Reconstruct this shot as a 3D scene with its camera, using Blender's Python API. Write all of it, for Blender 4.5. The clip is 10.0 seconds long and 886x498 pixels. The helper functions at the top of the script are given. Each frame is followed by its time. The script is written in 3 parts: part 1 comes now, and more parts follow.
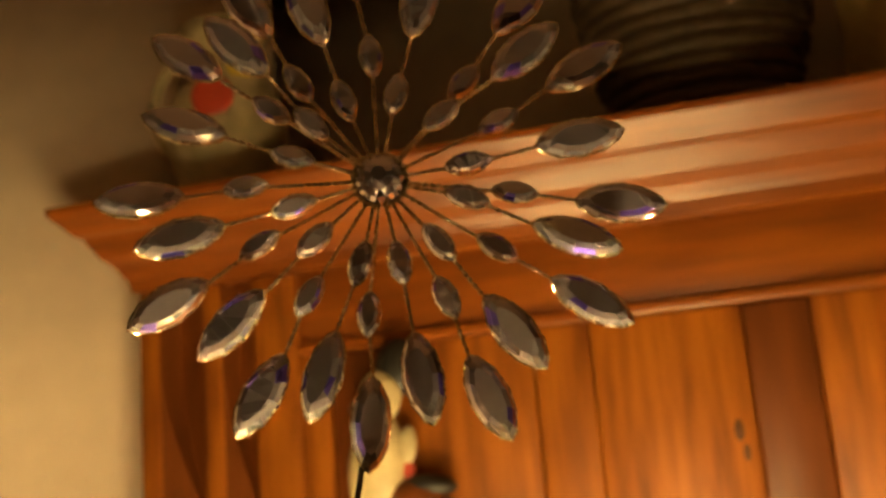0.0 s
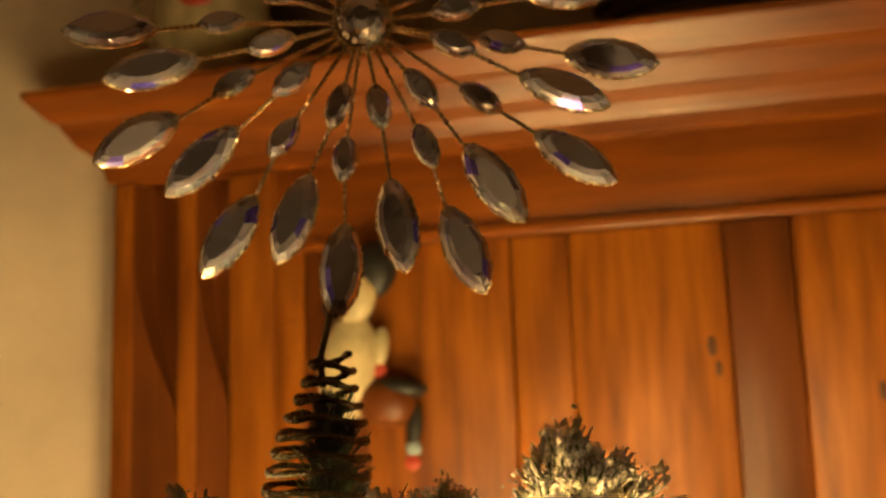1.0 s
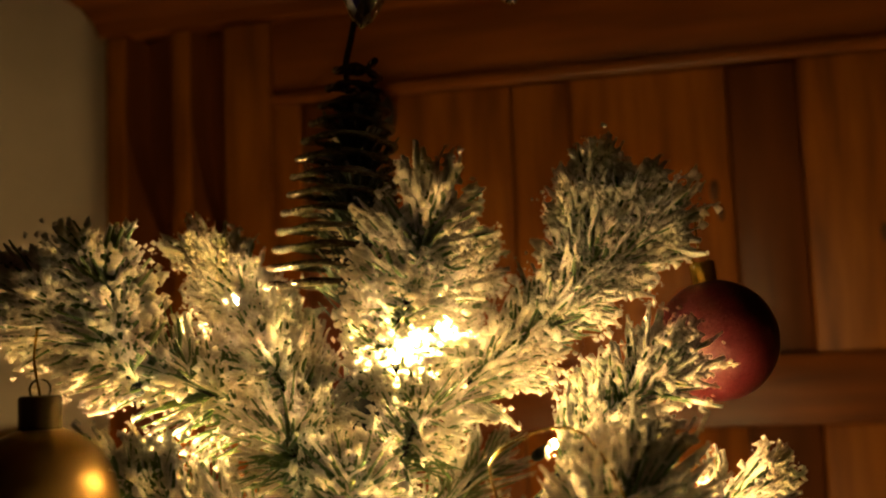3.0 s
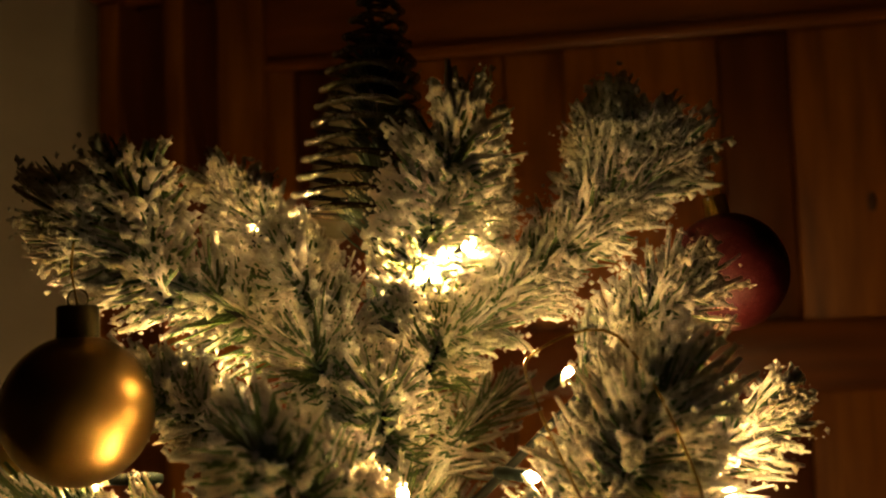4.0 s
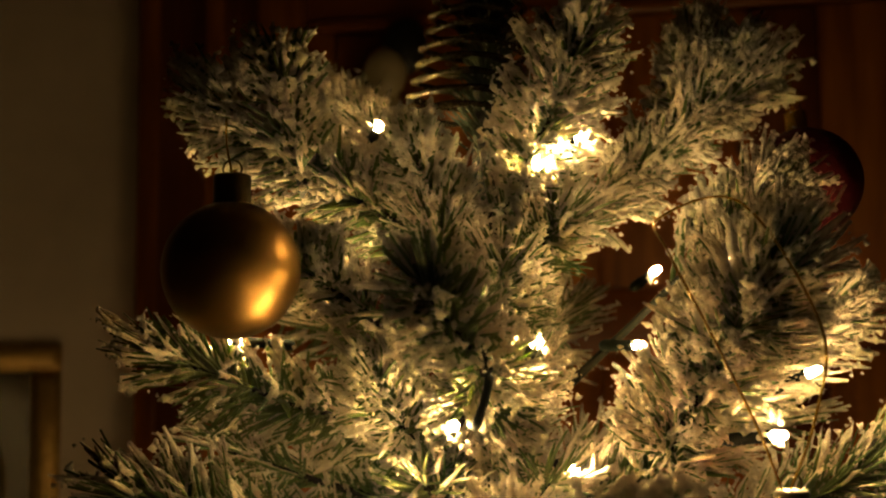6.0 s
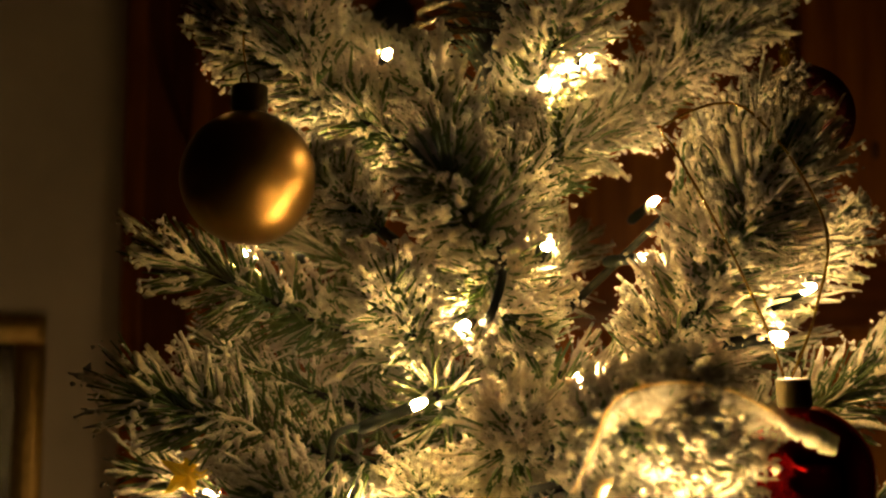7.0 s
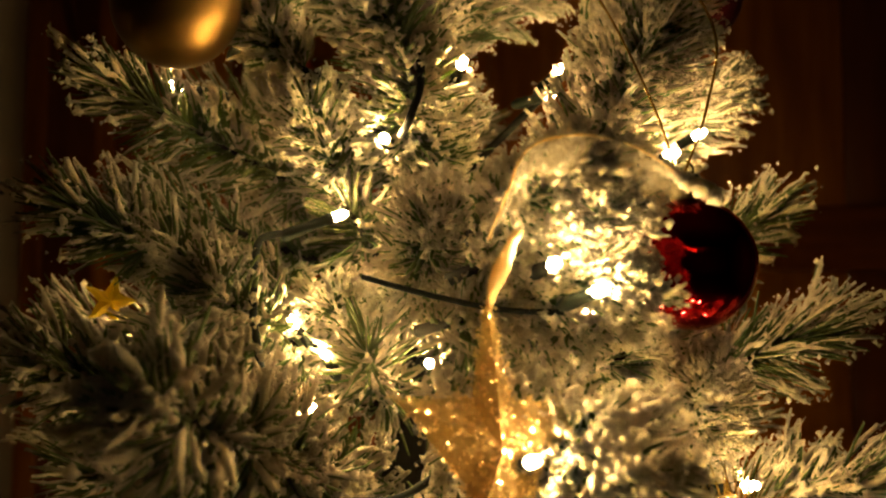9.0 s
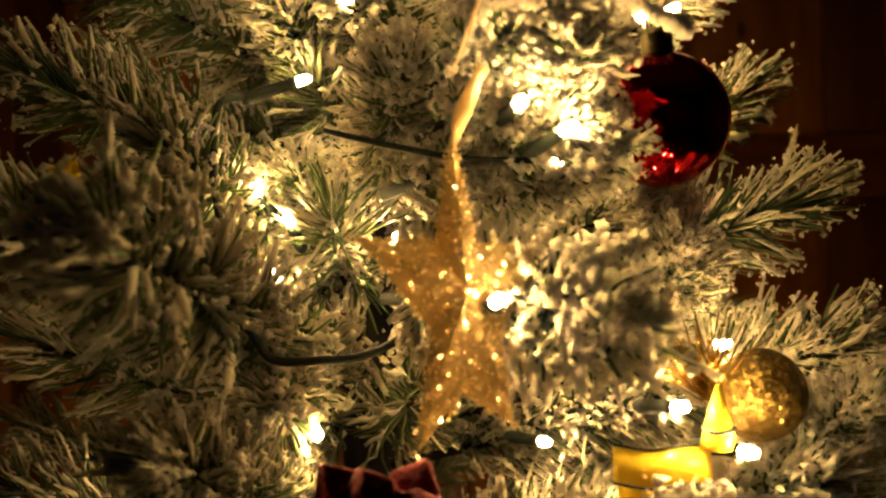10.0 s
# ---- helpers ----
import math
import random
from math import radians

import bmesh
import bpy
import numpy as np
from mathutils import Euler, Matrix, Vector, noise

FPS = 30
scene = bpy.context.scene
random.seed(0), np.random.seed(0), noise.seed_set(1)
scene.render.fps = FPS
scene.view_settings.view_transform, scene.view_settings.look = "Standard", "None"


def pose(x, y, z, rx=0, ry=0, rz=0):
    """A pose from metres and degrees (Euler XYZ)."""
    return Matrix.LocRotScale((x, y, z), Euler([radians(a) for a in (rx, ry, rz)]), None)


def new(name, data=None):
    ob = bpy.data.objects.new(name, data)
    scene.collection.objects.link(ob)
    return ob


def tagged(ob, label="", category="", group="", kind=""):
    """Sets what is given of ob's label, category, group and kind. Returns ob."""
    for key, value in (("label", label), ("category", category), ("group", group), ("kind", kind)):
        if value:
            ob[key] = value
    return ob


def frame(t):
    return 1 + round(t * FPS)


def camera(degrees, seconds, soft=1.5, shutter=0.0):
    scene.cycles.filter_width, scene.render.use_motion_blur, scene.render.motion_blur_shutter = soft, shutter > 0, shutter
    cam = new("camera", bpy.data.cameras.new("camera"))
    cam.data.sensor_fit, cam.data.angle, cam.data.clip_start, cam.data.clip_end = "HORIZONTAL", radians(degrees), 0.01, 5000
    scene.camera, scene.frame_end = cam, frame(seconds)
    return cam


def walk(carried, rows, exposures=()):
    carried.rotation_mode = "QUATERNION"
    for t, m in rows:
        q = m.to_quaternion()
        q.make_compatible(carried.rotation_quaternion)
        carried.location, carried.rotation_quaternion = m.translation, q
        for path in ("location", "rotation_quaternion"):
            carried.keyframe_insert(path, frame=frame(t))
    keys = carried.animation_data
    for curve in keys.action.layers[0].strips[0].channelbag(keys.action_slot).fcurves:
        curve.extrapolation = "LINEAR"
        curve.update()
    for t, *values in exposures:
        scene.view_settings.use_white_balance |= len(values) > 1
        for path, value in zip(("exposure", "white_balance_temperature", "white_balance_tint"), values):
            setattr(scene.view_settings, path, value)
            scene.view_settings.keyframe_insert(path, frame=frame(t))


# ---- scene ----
cam = camera(44.3, 10.0, soft=2.2)
cam.data.dof.use_dof, cam.data.dof.focus_distance, cam.data.dof.aperture_fstop = True, 0.50, 10.0
# seconds, x, y, z, yaw, pitch, lean
ROWS = [
    (0, 0.0025, 0.0056, 1.5994, -1.02, 13.34, -4.79),
    (0.5, 0.0043, 0.0250, 1.5702, -1.38, 10.66, -2.61),
    (1, 0.0019, 0.0345, 1.5558, -1.84, 9.93, -2.08),
    (1.5, -0.0028, 0.0523, 1.5208, -1.98, 7.87, -2.00),
    (2, -0.0044, 0.0680, 1.4902, -2.11, 6.73, -2.02),
    (2.5, -0.0138, 0.0708, 1.4675, -2.36, 6.10, -2.01),
    (2.7, -0.0172, 0.0696, 1.4586, -2.35, 6.04, -2.11),
    (3.8, -0.0446, 0.0600, 1.4221, -3.28, 5.69, -2.49),
    (4, -0.0476, 0.0592, 1.4169, -3.71, 5.30, -1.87),
    (4.5, -0.0610, 0.0549, 1.4044, -3.80, 4.94, -1.60),
    (5, -0.0796, 0.0503, 1.3832, -3.34, 4.57, -0.86),
    (5.2, -0.0865, 0.0426, 1.3768, -3.09, 4.85, -1.15),
    (6.3, -0.1159, 0.0195, 1.3599, -4.68, 4.96, 0.01),
    (6.5, -0.1194, 0.0160, 1.3547, -5.13, 5.39, 0.05),
    (7, -0.1270, 0.0151, 1.3205, -5.36, 5.03, 0.05),
    (7.5, -0.1291, 0.0161, 1.3051, -6.29, 4.62, 0.16),
    (8, -0.1319, 0.0154, 1.2899, -7.33, 4.13, 0.08),
    (8.5, -0.1379, 0.0068, 1.2667, -8.86, 4.37, 0.11),
    (9, -0.1380, -0.0069, 1.2343, -10.63, 5.02, 0.11),
    (9.5, -0.1411, -0.0062, 1.2134, -11.15, 4.43, 0.05),
    (10, -0.1286, 0.0068, 1.1921, -11.58, 2.93, -0.41),
]
EXPOSURES = [(0.0, 4.1), (1.0, 3.85), (1.5, 3.5), (1.9, 3.3), (2.2, 2.75), (2.5, 2.2), (2.7, 1.8), (3.8, 0.5), (4.2, 0.05), (4.6, -0.35), (5.2, -0.4), (6.3, -0.4), (8.0, -0.52), (9.0, -0.68), (10.0, -0.68)]
walk(cam, [(t, pose(x, y, z, 90 + pitch, 0, yaw) @ pose(0, 0, 0, 0, 0, lean)) for t, x, y, z, yaw, pitch, lean in ROWS], EXPOSURES)
# ---- world ----
world = bpy.data.worlds.new("night")
scene.world = world
world.use_nodes = True
world.node_tree.nodes["Background"].inputs[0].default_value = (0.012, 0.009, 0.007, 1)
world.node_tree.nodes["Background"].inputs[1].default_value = 0.05
LED_STRENGTH = 1350.0


# ---- materials ----
def material(name, base, rough=0.6, metal=0.0, grain=0.0, scale=40.0, bump=0.0, bump_scale=120.0, stretch=(1, 1, 1), dark=None, **more):
    """A principled surface with colour variation at two scales and fine relief."""
    m = bpy.data.materials.new(name)
    m.use_nodes = True
    nt = m.node_tree
    b = nt.nodes["Principled BSDF"]
    b.inputs["Base Color"].default_value = (*base, 1)
    b.inputs["Roughness"].default_value = rough
    b.inputs["Metallic"].default_value = metal
    for key, value in more.items():
        b.inputs[key.replace("_", " ")].default_value = value
    co = nt.nodes.new("ShaderNodeTexCoord")
    mp = nt.nodes.new("ShaderNodeMapping")
    mp.inputs["Scale"].default_value = stretch
    nt.links.new(co.outputs["Object"], mp.inputs[0])
    if grain > 0:
        n1 = nt.nodes.new("ShaderNodeTexNoise")
        n1.inputs["Scale"].default_value, n1.inputs["Detail"].default_value = scale, 6
        n2 = nt.nodes.new("ShaderNodeTexNoise")
        n2.inputs["Scale"].default_value, n2.inputs["Detail"].default_value = scale * 0.12, 3
        for n in (n1, n2):
            nt.links.new(mp.outputs[0], n.inputs["Vector"])
        add = nt.nodes.new("ShaderNodeMath")
        add.operation = "ADD"
        nt.links.new(n1.outputs["Fac"], add.inputs[0])
        nt.links.new(n2.outputs["Fac"], add.inputs[1])
        ramp = nt.nodes.new("ShaderNodeMapRange")
        ramp.inputs["From Min"].default_value, ramp.inputs["From Max"].default_value = 0.7, 1.3
        nt.links.new(add.outputs[0], ramp.inputs["Value"])
        mix = nt.nodes.new("ShaderNodeMix")
        mix.data_type = "RGBA"
        low = dark or tuple(c * (1 - grain) for c in base)
        mix.inputs["A"].default_value = (*low, 1)
        mix.inputs["B"].default_value = (*(min(1, c * (1 + 0.5 * grain)) for c in base), 1)
        nt.links.new(ramp.outputs[0], mix.inputs["Factor"])
        nt.links.new(mix.outputs["Result"], b.inputs["Base Color"])
    if bump > 0:
        n3 = nt.nodes.new("ShaderNodeTexNoise")
        n3.inputs["Scale"].default_value, n3.inputs["Detail"].default_value = bump_scale, 5
        nt.links.new(mp.outputs[0], n3.inputs["Vector"])
        bp = nt.nodes.new("ShaderNodeBump")
        bp.inputs["Strength"].default_value, bp.inputs["Distance"].default_value = bump, 0.002
        nt.links.new(n3.outputs["Fac"], bp.inputs["Height"])
        nt.links.new(bp.outputs[0], b.inputs["Normal"])
    return m


def glitter(name, base, cells, rough=0.25, metal=0.9, turn=0.9, **more):
    """A coat of small flat flakes, each tilted its own way."""
    m = material(name, base, rough, metal, **more)
    nt = m.node_tree
    b = nt.nodes["Principled BSDF"]
    co = nt.nodes.new("ShaderNodeTexCoord")
    vo = nt.nodes.new("ShaderNodeTexVoronoi")
    vo.inputs["Scale"].default_value = cells
    nt.links.new(co.outputs["Object"], vo.inputs["Vector"])
    sub = nt.nodes.new("ShaderNodeVectorMath")
    sub.operation = "SUBTRACT"
    sub.inputs[1].default_value = (0.5, 0.5, 0.5)
    nt.links.new(vo.outputs["Color"], sub.inputs[0])
    sc = nt.nodes.new("ShaderNodeVectorMath")
    sc.operation = "SCALE"
    sc.inputs["Scale"].default_value = turn
    nt.links.new(sub.outputs[0], sc.inputs[0])
    ge = nt.nodes.new("ShaderNodeNewGeometry")
    ad = nt.nodes.new("ShaderNodeVectorMath")
    nt.links.new(ge.outputs["Normal"], ad.inputs[0])
    nt.links.new(sc.outputs[0], ad.inputs[1])
    no = nt.nodes.new("ShaderNodeVectorMath")
    no.operation = "NORMALIZE"
    nt.links.new(ad.outputs[0], no.inputs[0])
    nt.links.new(no.outputs[0], b.inputs["Normal"])
    return m


def let_through(m, share, colour):
    """Lets part of the light pass through, as thin or powdery stuff does."""
    nt = m.node_tree
    b, out = nt.nodes["Principled BSDF"], nt.nodes["Material Output"]
    tr = nt.nodes.new("ShaderNodeBsdfTranslucent")
    tr.inputs["Color"].default_value = (*colour, 1)
    mix = nt.nodes.new("ShaderNodeMixShader")
    mix.inputs[0].default_value = share
    nt.links.new(b.outputs[0], mix.inputs[1])
    nt.links.new(tr.outputs[0], mix.inputs[2])
    nt.links.new(mix.outputs[0], out.inputs[0])
    return m


FLOCK = let_through(material("flock", (0.74, 0.63, 0.485), 0.95, grain=0.40, scale=240, bump=1.0, bump_scale=1400), 0.17, (0.86, 0.71, 0.49))
# unflocked needles, with the shade inside the coil put into the green
NEEDLE_CLEAN_SHADED = let_through(material("needle_clean_green_shaded", (0.038, 0.048, 0.022), 0.45, grain=0.4, scale=120), 0.15, (0.12, 0.15, 0.05))
NEEDLE = let_through(material("needle_green", (0.155, 0.145, 0.075), 0.40, grain=0.45, scale=260, dark=(0.034, 0.070, 0.022)), 0.32, (0.24, 0.36, 0.06))
STEM = material("stem_brown", (0.022, 0.020, 0.012), 0.8, grain=0.3, scale=200)
WOOD_V = material("wood_upright_grain", (0.36, 0.112, 0.0075), 0.46, grain=0.35, scale=13, stretch=(3.0, 3.0, 0.35), bump=0.10, bump_scale=45, dark=(0.115, 0.025, 0.0035), Specular_IOR_Level=0.35)
WOOD_H = material("wood_level_grain", (0.25, 0.068, 0.006), 0.33, grain=0.35, scale=13, stretch=(0.35, 3.0, 3.0), bump=0.10, bump_scale=45, dark=(0.12, 0.028, 0.004), Specular_IOR_Level=0.5)
# darker wood; in the flutes and recess strip its colour stands for shade
WOOD_DARK = material("wood_dark_and_recess_shade", (0.15, 0.040, 0.007), 0.42, grain=0.4, scale=13, stretch=(3.0, 3.0, 0.35), bump=0.12, bump_scale=45, Specular_IOR_Level=0.35)
WOOD_KNOT = material("wood_knot", (0.085, 0.026, 0.006), 0.5, grain=0.5, scale=120)
PLASTER = material("cream_plaster", (0.86, 0.69, 0.54), 0.9, grain=0.10, scale=14, bump=0.25, bump_scale=90)
# ceiling and unseen walls: colours kept dark to hold down bounced light
CEIL = material("dim_unseen_ceiling", (0.16, 0.10, 0.06), 0.7, grain=0.08, scale=8, bump=0.1)
PLASTER_DIM = material("dim_unseen_plaster", (0.22, 0.16, 0.12), 0.9, grain=0.15, scale=10, bump=0.2)
FLOOR = material("floor_wood", (0.26, 0.14, 0.07), 0.4, grain=0.4, scale=12, stretch=(0.3, 3, 3))
GEM = material("crystal", (0.52, 0.47, 0.57), 0.07, 0.8, Coat_Weight=1.0, Coat_Roughness=0.02)
GEM.node_tree.nodes["Principled BSDF"].inputs["Thin Film IOR"].default_value = 1.8
film = GEM.node_tree.nodes.new("ShaderNodeMapRange")
film.inputs["To Min"].default_value, film.inputs["To Max"].default_value = 180, 460
GEM.node_tree.links.new(GEM.node_tree.nodes.new("ShaderNodeObjectInfo").outputs["Random"], film.inputs["Value"])
GEM.node_tree.links.new(film.outputs[0], GEM.node_tree.nodes["Principled BSDF"].inputs["Thin Film Thickness"])
# violet glints of the stones, painted as the colour of single facets
GEM_VIOLET = material("violet_glint_facet", (0.24, 0.15, 1.0), 0.12, 0.9, Coat_Weight=0.6)
SETTING = glitter("stone_setting", (0.85, 0.72, 0.52), 480, rough=0.18, metal=1.0, turn=1.3)
WIRE = glitter("bead_wire", (0.80, 0.66, 0.44), 750, rough=0.16, metal=0.95, turn=1.5)
COIL = glitter("coil_wire", (0.10, 0.08, 0.05), 900, rough=0.25, metal=0.8, turn=1.0)
GOLD_SATIN = material("satin_gold", (0.31, 0.175, 0.052), 0.38, 1.0, grain=0.1, scale=60, bump=0.05, bump_scale=500)
GOLD = material("bright_gold", (0.85, 0.58, 0.16), 0.18, 1.0)
BRONZE = material("dull_brass_cap", (0.13, 0.095, 0.045), 0.42, 1.0)
RED_MATT = glitter("frosted_red", (0.05, 0.0015, 0.003), 2200, rough=0.5, metal=0.25, turn=0.35)
RED_CHROME = material("mirror_red", (0.62, 0.012, 0.020), 0.05, 1.0)
RED_VELVET = material("red_velvet", (0.20, 0.005, 0.010), 0.9, grain=0.4, scale=80, bump=0.5, bump_scale=500, Sheen_Weight=0.15)
GLITTER_GOLD = glitter("glitter_gold", (0.82, 0.58, 0.28), 560, rough=0.16, metal=0.75, turn=1.7)
let_through(GLITTER_GOLD, 0.42, (0.95, 0.76, 0.42))
FLAKE = material("gold_flake", (0.95, 0.74, 0.40), 0.30, 0.9)
GLITTER_DARK = glitter("glitter_dark_gold", (0.26, 0.16, 0.04), 700, rough=0.45, metal=0.85, turn=1.0)
ORGANZA = material("pale_organza", (0.50, 0.40, 0.25), 0.3, grain=0.2, scale=300, bump=0.3, bump_scale=900, Alpha=0.12)
AMBER = let_through(material("amber_organza", (0.78, 0.62, 0.36), 0.35, 0.1, grain=0.2, scale=300), 0.5, (0.95, 0.68, 0.30))
RIBBON = let_through(material("yellow_foil", (0.88, 0.66, 0.04), 0.3, 0.1, grain=0.12, scale=40), 0.3, (0.95, 0.72, 0.06))
BLACK = material("black_edge", (0.012, 0.011, 0.010), 0.5)
CABLE = material("dark_green_cable", (0.006, 0.009, 0.006), 0.6, Specular_IOR_Level=0.2)
CREAM = material("cream_glaze", (0.56, 0.46, 0.27), 0.35, grain=0.45, scale=30)
RED_PAINT = material("red_paint", (0.45, 0.05, 0.025), 0.4, grain=0.2, scale=30)
YELLOW_PAINT = material("yellow_paint", (0.65, 0.48, 0.08), 0.4, grain=0.2, scale=30)
BLUE_GREY = material("blue_grey_paint", (0.25, 0.32, 0.36), 0.5, grain=0.2, scale=30)
WICKER = material("dark_wicker", (0.09, 0.055, 0.03), 0.6, grain=0.4, scale=60, bump=0.3)
LINEN = material("ochre_linen", (0.42, 0.30, 0.13), 0.9, grain=0.2, scale=50, bump=0.3)
GILT = material("gilt_frame", (0.50, 0.30, 0.09), 0.35, 0.7, grain=0.35, scale=60, bump=0.4, bump_scale=200)
PAPER = material("pale_print", (0.50, 0.44, 0.36), 0.7, grain=0.35, scale=14)
PRINT_DARK = material("dark_print", (0.09, 0.05, 0.045), 0.6, grain=0.5, scale=20)
PANE = material("picture_glass", (0.9, 0.9, 0.9), 0.03, 0.0, Transmission_Weight=1.0)
LED = bpy.data.materials.new("warm_led")
LED.use_nodes = True
LED.node_tree.nodes["Principled BSDF"].inputs["Base Color"].default_value = (0.9, 0.85, 0.7, 1)
LED.node_tree.nodes["Principled BSDF"].inputs["Emission Color"].default_value = (1.0, 0.675, 0.25, 1)
LED.node_tree.nodes["Principled BSDF"].inputs["Emission Strength"].default_value = LED_STRENGTH


# ---- mesh helpers ----
def join(*shapes):
    """Several (vertices, faces) as one."""
    vs, fs, n = [], [], 0
    for v, f in shapes:
        vs += [tuple(p) for p in v]
        fs += [tuple(i + n for i in face) for face in f]
        n += len(v)
    return vs, fs


def mesh_of(name, shape, mat, smooth=True):
    me = bpy.data.meshes.new(name)
    me.from_pydata([tuple(p) for p in shape[0]], [], [tuple(f) for f in shape[1]])
    for m in mat if isinstance(mat, (list, tuple)) else [mat]:
        me.materials.append(m)
    if smooth:
        me.shade_smooth()
    me.update()
    return me


def part(name, shape, mat, parent=None, label="", smooth=True, m=None):
    """One mesh object, under a thing or a part."""
    ob = new(name, shape if isinstance(shape, bpy.types.Mesh) else mesh_of(name, shape, mat, smooth))
    ob.parent = parent
    if m is not None:
        ob.matrix_basis = m
    if label:
        tagged(ob, label)
    return ob


def thing(name, m, label, category, group="", kind=""):
    ob = new(name)
    ob.empty_display_size = 0.02
    ob.matrix_basis = m
    return tagged(ob, label, category, group, kind)


def block(x0, x1, y0, y1, z0, z1, bevel=0.003):
    """A box with bevelled edges."""
    bm = bmesh.new()
    bmesh.ops.create_cube(bm, size=1)
    for v in bm.verts:
        v.co = ((x0 + x1) / 2 + v.co.x * (x1 - x0), (y0 + y1) / 2 + v.co.y * (y1 - y0), (z0 + z1) / 2 + v.co.z * (z1 - z0))
    if bevel > 0:
        bmesh.ops.bevel(bm, geom=bm.edges[:], offset=min(bevel, 0.4 * min(x1 - x0, y1 - y0, z1 - z0)), segments=2, affect="EDGES", profile=0.5)
    bm.verts.index_update()
    shape = [v.co.copy() for v in bm.verts], [[v.index for v in f.verts] for f in bm.faces]
    bm.free()
    return shape


def lathe(profile, sides=32):
    """A turned body from (radius, height) pairs."""
    vs, fs = [], []
    for r, z in profile:
        vs += [(r * math.cos(2 * math.pi * k / sides), r * math.sin(2 * math.pi * k / sides), z) for k in range(sides)]
    for i in range(len(profile) - 1):
        fs += [(i * sides + k, i * sides + (k + 1) % sides, (i + 1) * sides + (k + 1) % sides, (i + 1) * sides + k) for k in range(sides)]
    fs += [tuple(reversed(range(sides))), tuple(range(len(vs) - sides, len(vs)))]
    return vs, fs


def ball_profile(r, a0=-90, a1=90, n=20, squash=1.0):
    return [(max(1e-5, r * math.cos(math.radians(a0 + (a1 - a0) * k / n))), squash * r * math.sin(math.radians(a0 + (a1 - a0) * k / n))) for k in range(n + 1)]


def tubes(paths, radii, sides=5, flat=1.0):
    """Many tubes at once: paths (n, k, 3), radii (n, k). flat squeezes the cross-section into a blade."""
    paths, radii = np.asarray(paths, float), np.asarray(radii, float)
    n, k, _ = paths.shape
    t = np.gradient(paths, axis=1)
    t /= np.linalg.norm(t, axis=2, keepdims=True) + 1e-12
    ref = np.where(np.abs(t[:, :1, 2:3]) > 0.9, np.array([1.0, 0, 0]), np.array([0, 0, 1.0]))
    a = np.cross(t, np.broadcast_to(ref, t.shape))
    a /= np.linalg.norm(a, axis=2, keepdims=True) + 1e-12
    b = np.cross(t, a)
    ang = np.arange(sides) * 2 * np.pi / sides
    ring = a[:, :, None, :] * np.cos(ang)[None, None, :, None] + flat * b[:, :, None, :] * np.sin(ang)[None, None, :, None]
    v = (paths[:, :, None, :] + ring * radii[:, :, None, None]).reshape(-1, 3)
    i = np.arange(n)[:, None, None] * k * sides + np.arange(k - 1)[None, :, None] * sides
    s0, s1 = np.arange(sides)[None, None, :], (np.arange(sides) + 1)[None, None, :] % sides
    f = np.stack([i + s0, i + s1, i + sides + s1, i + sides + s0], -1).reshape(-1, 4)
    fs = f.tolist()
    end = (np.arange(n)[:, None] * k + k - 1) * sides + np.arange(sides)[None]
    start = np.arange(n)[:, None] * k * sides + np.arange(sides)[None, ::-1]
    return v.tolist(), fs + end.tolist() + start.tolist()


def tube(points, r, sides=8):
    """One tube of even radius through smooth points."""
    pts = np.array(points, float)
    u = np.linspace(0, len(pts) - 1, 6 * (len(pts) - 1) + 1)
    fine = np.stack([smooth_line(u, pts[:, c]) for c in range(3)], -1)
    return tubes(fine[None], np.full((1, len(fine)), r), sides)


def smooth_line(u, values):
    """Catmull-Rom through values at 0, 1, 2 ..."""
    p = np.r_[2 * values[0] - values[1], values, 2 * values[-1] - values[-2]]
    i = np.minimum(u.astype(int), len(values) - 2)
    s = u - i
    a, b, c, d = p[i], p[i + 1], p[i + 2], p[i + 3]
    return 0.5 * (2 * b + (c - a) * s + (2 * a - 5 * b + 4 * c - d) * s**2 + (3 * b - a - 3 * c + d) * s**3)


# ---- room ----
CAB = pose(0.25, 1.60, 0, 0, 0, -15)     # cabinet front: x along it, -y out of it
WALL = pose(-0.37, 1.90, 0, 0, 0, 12)    # left part of the wall behind


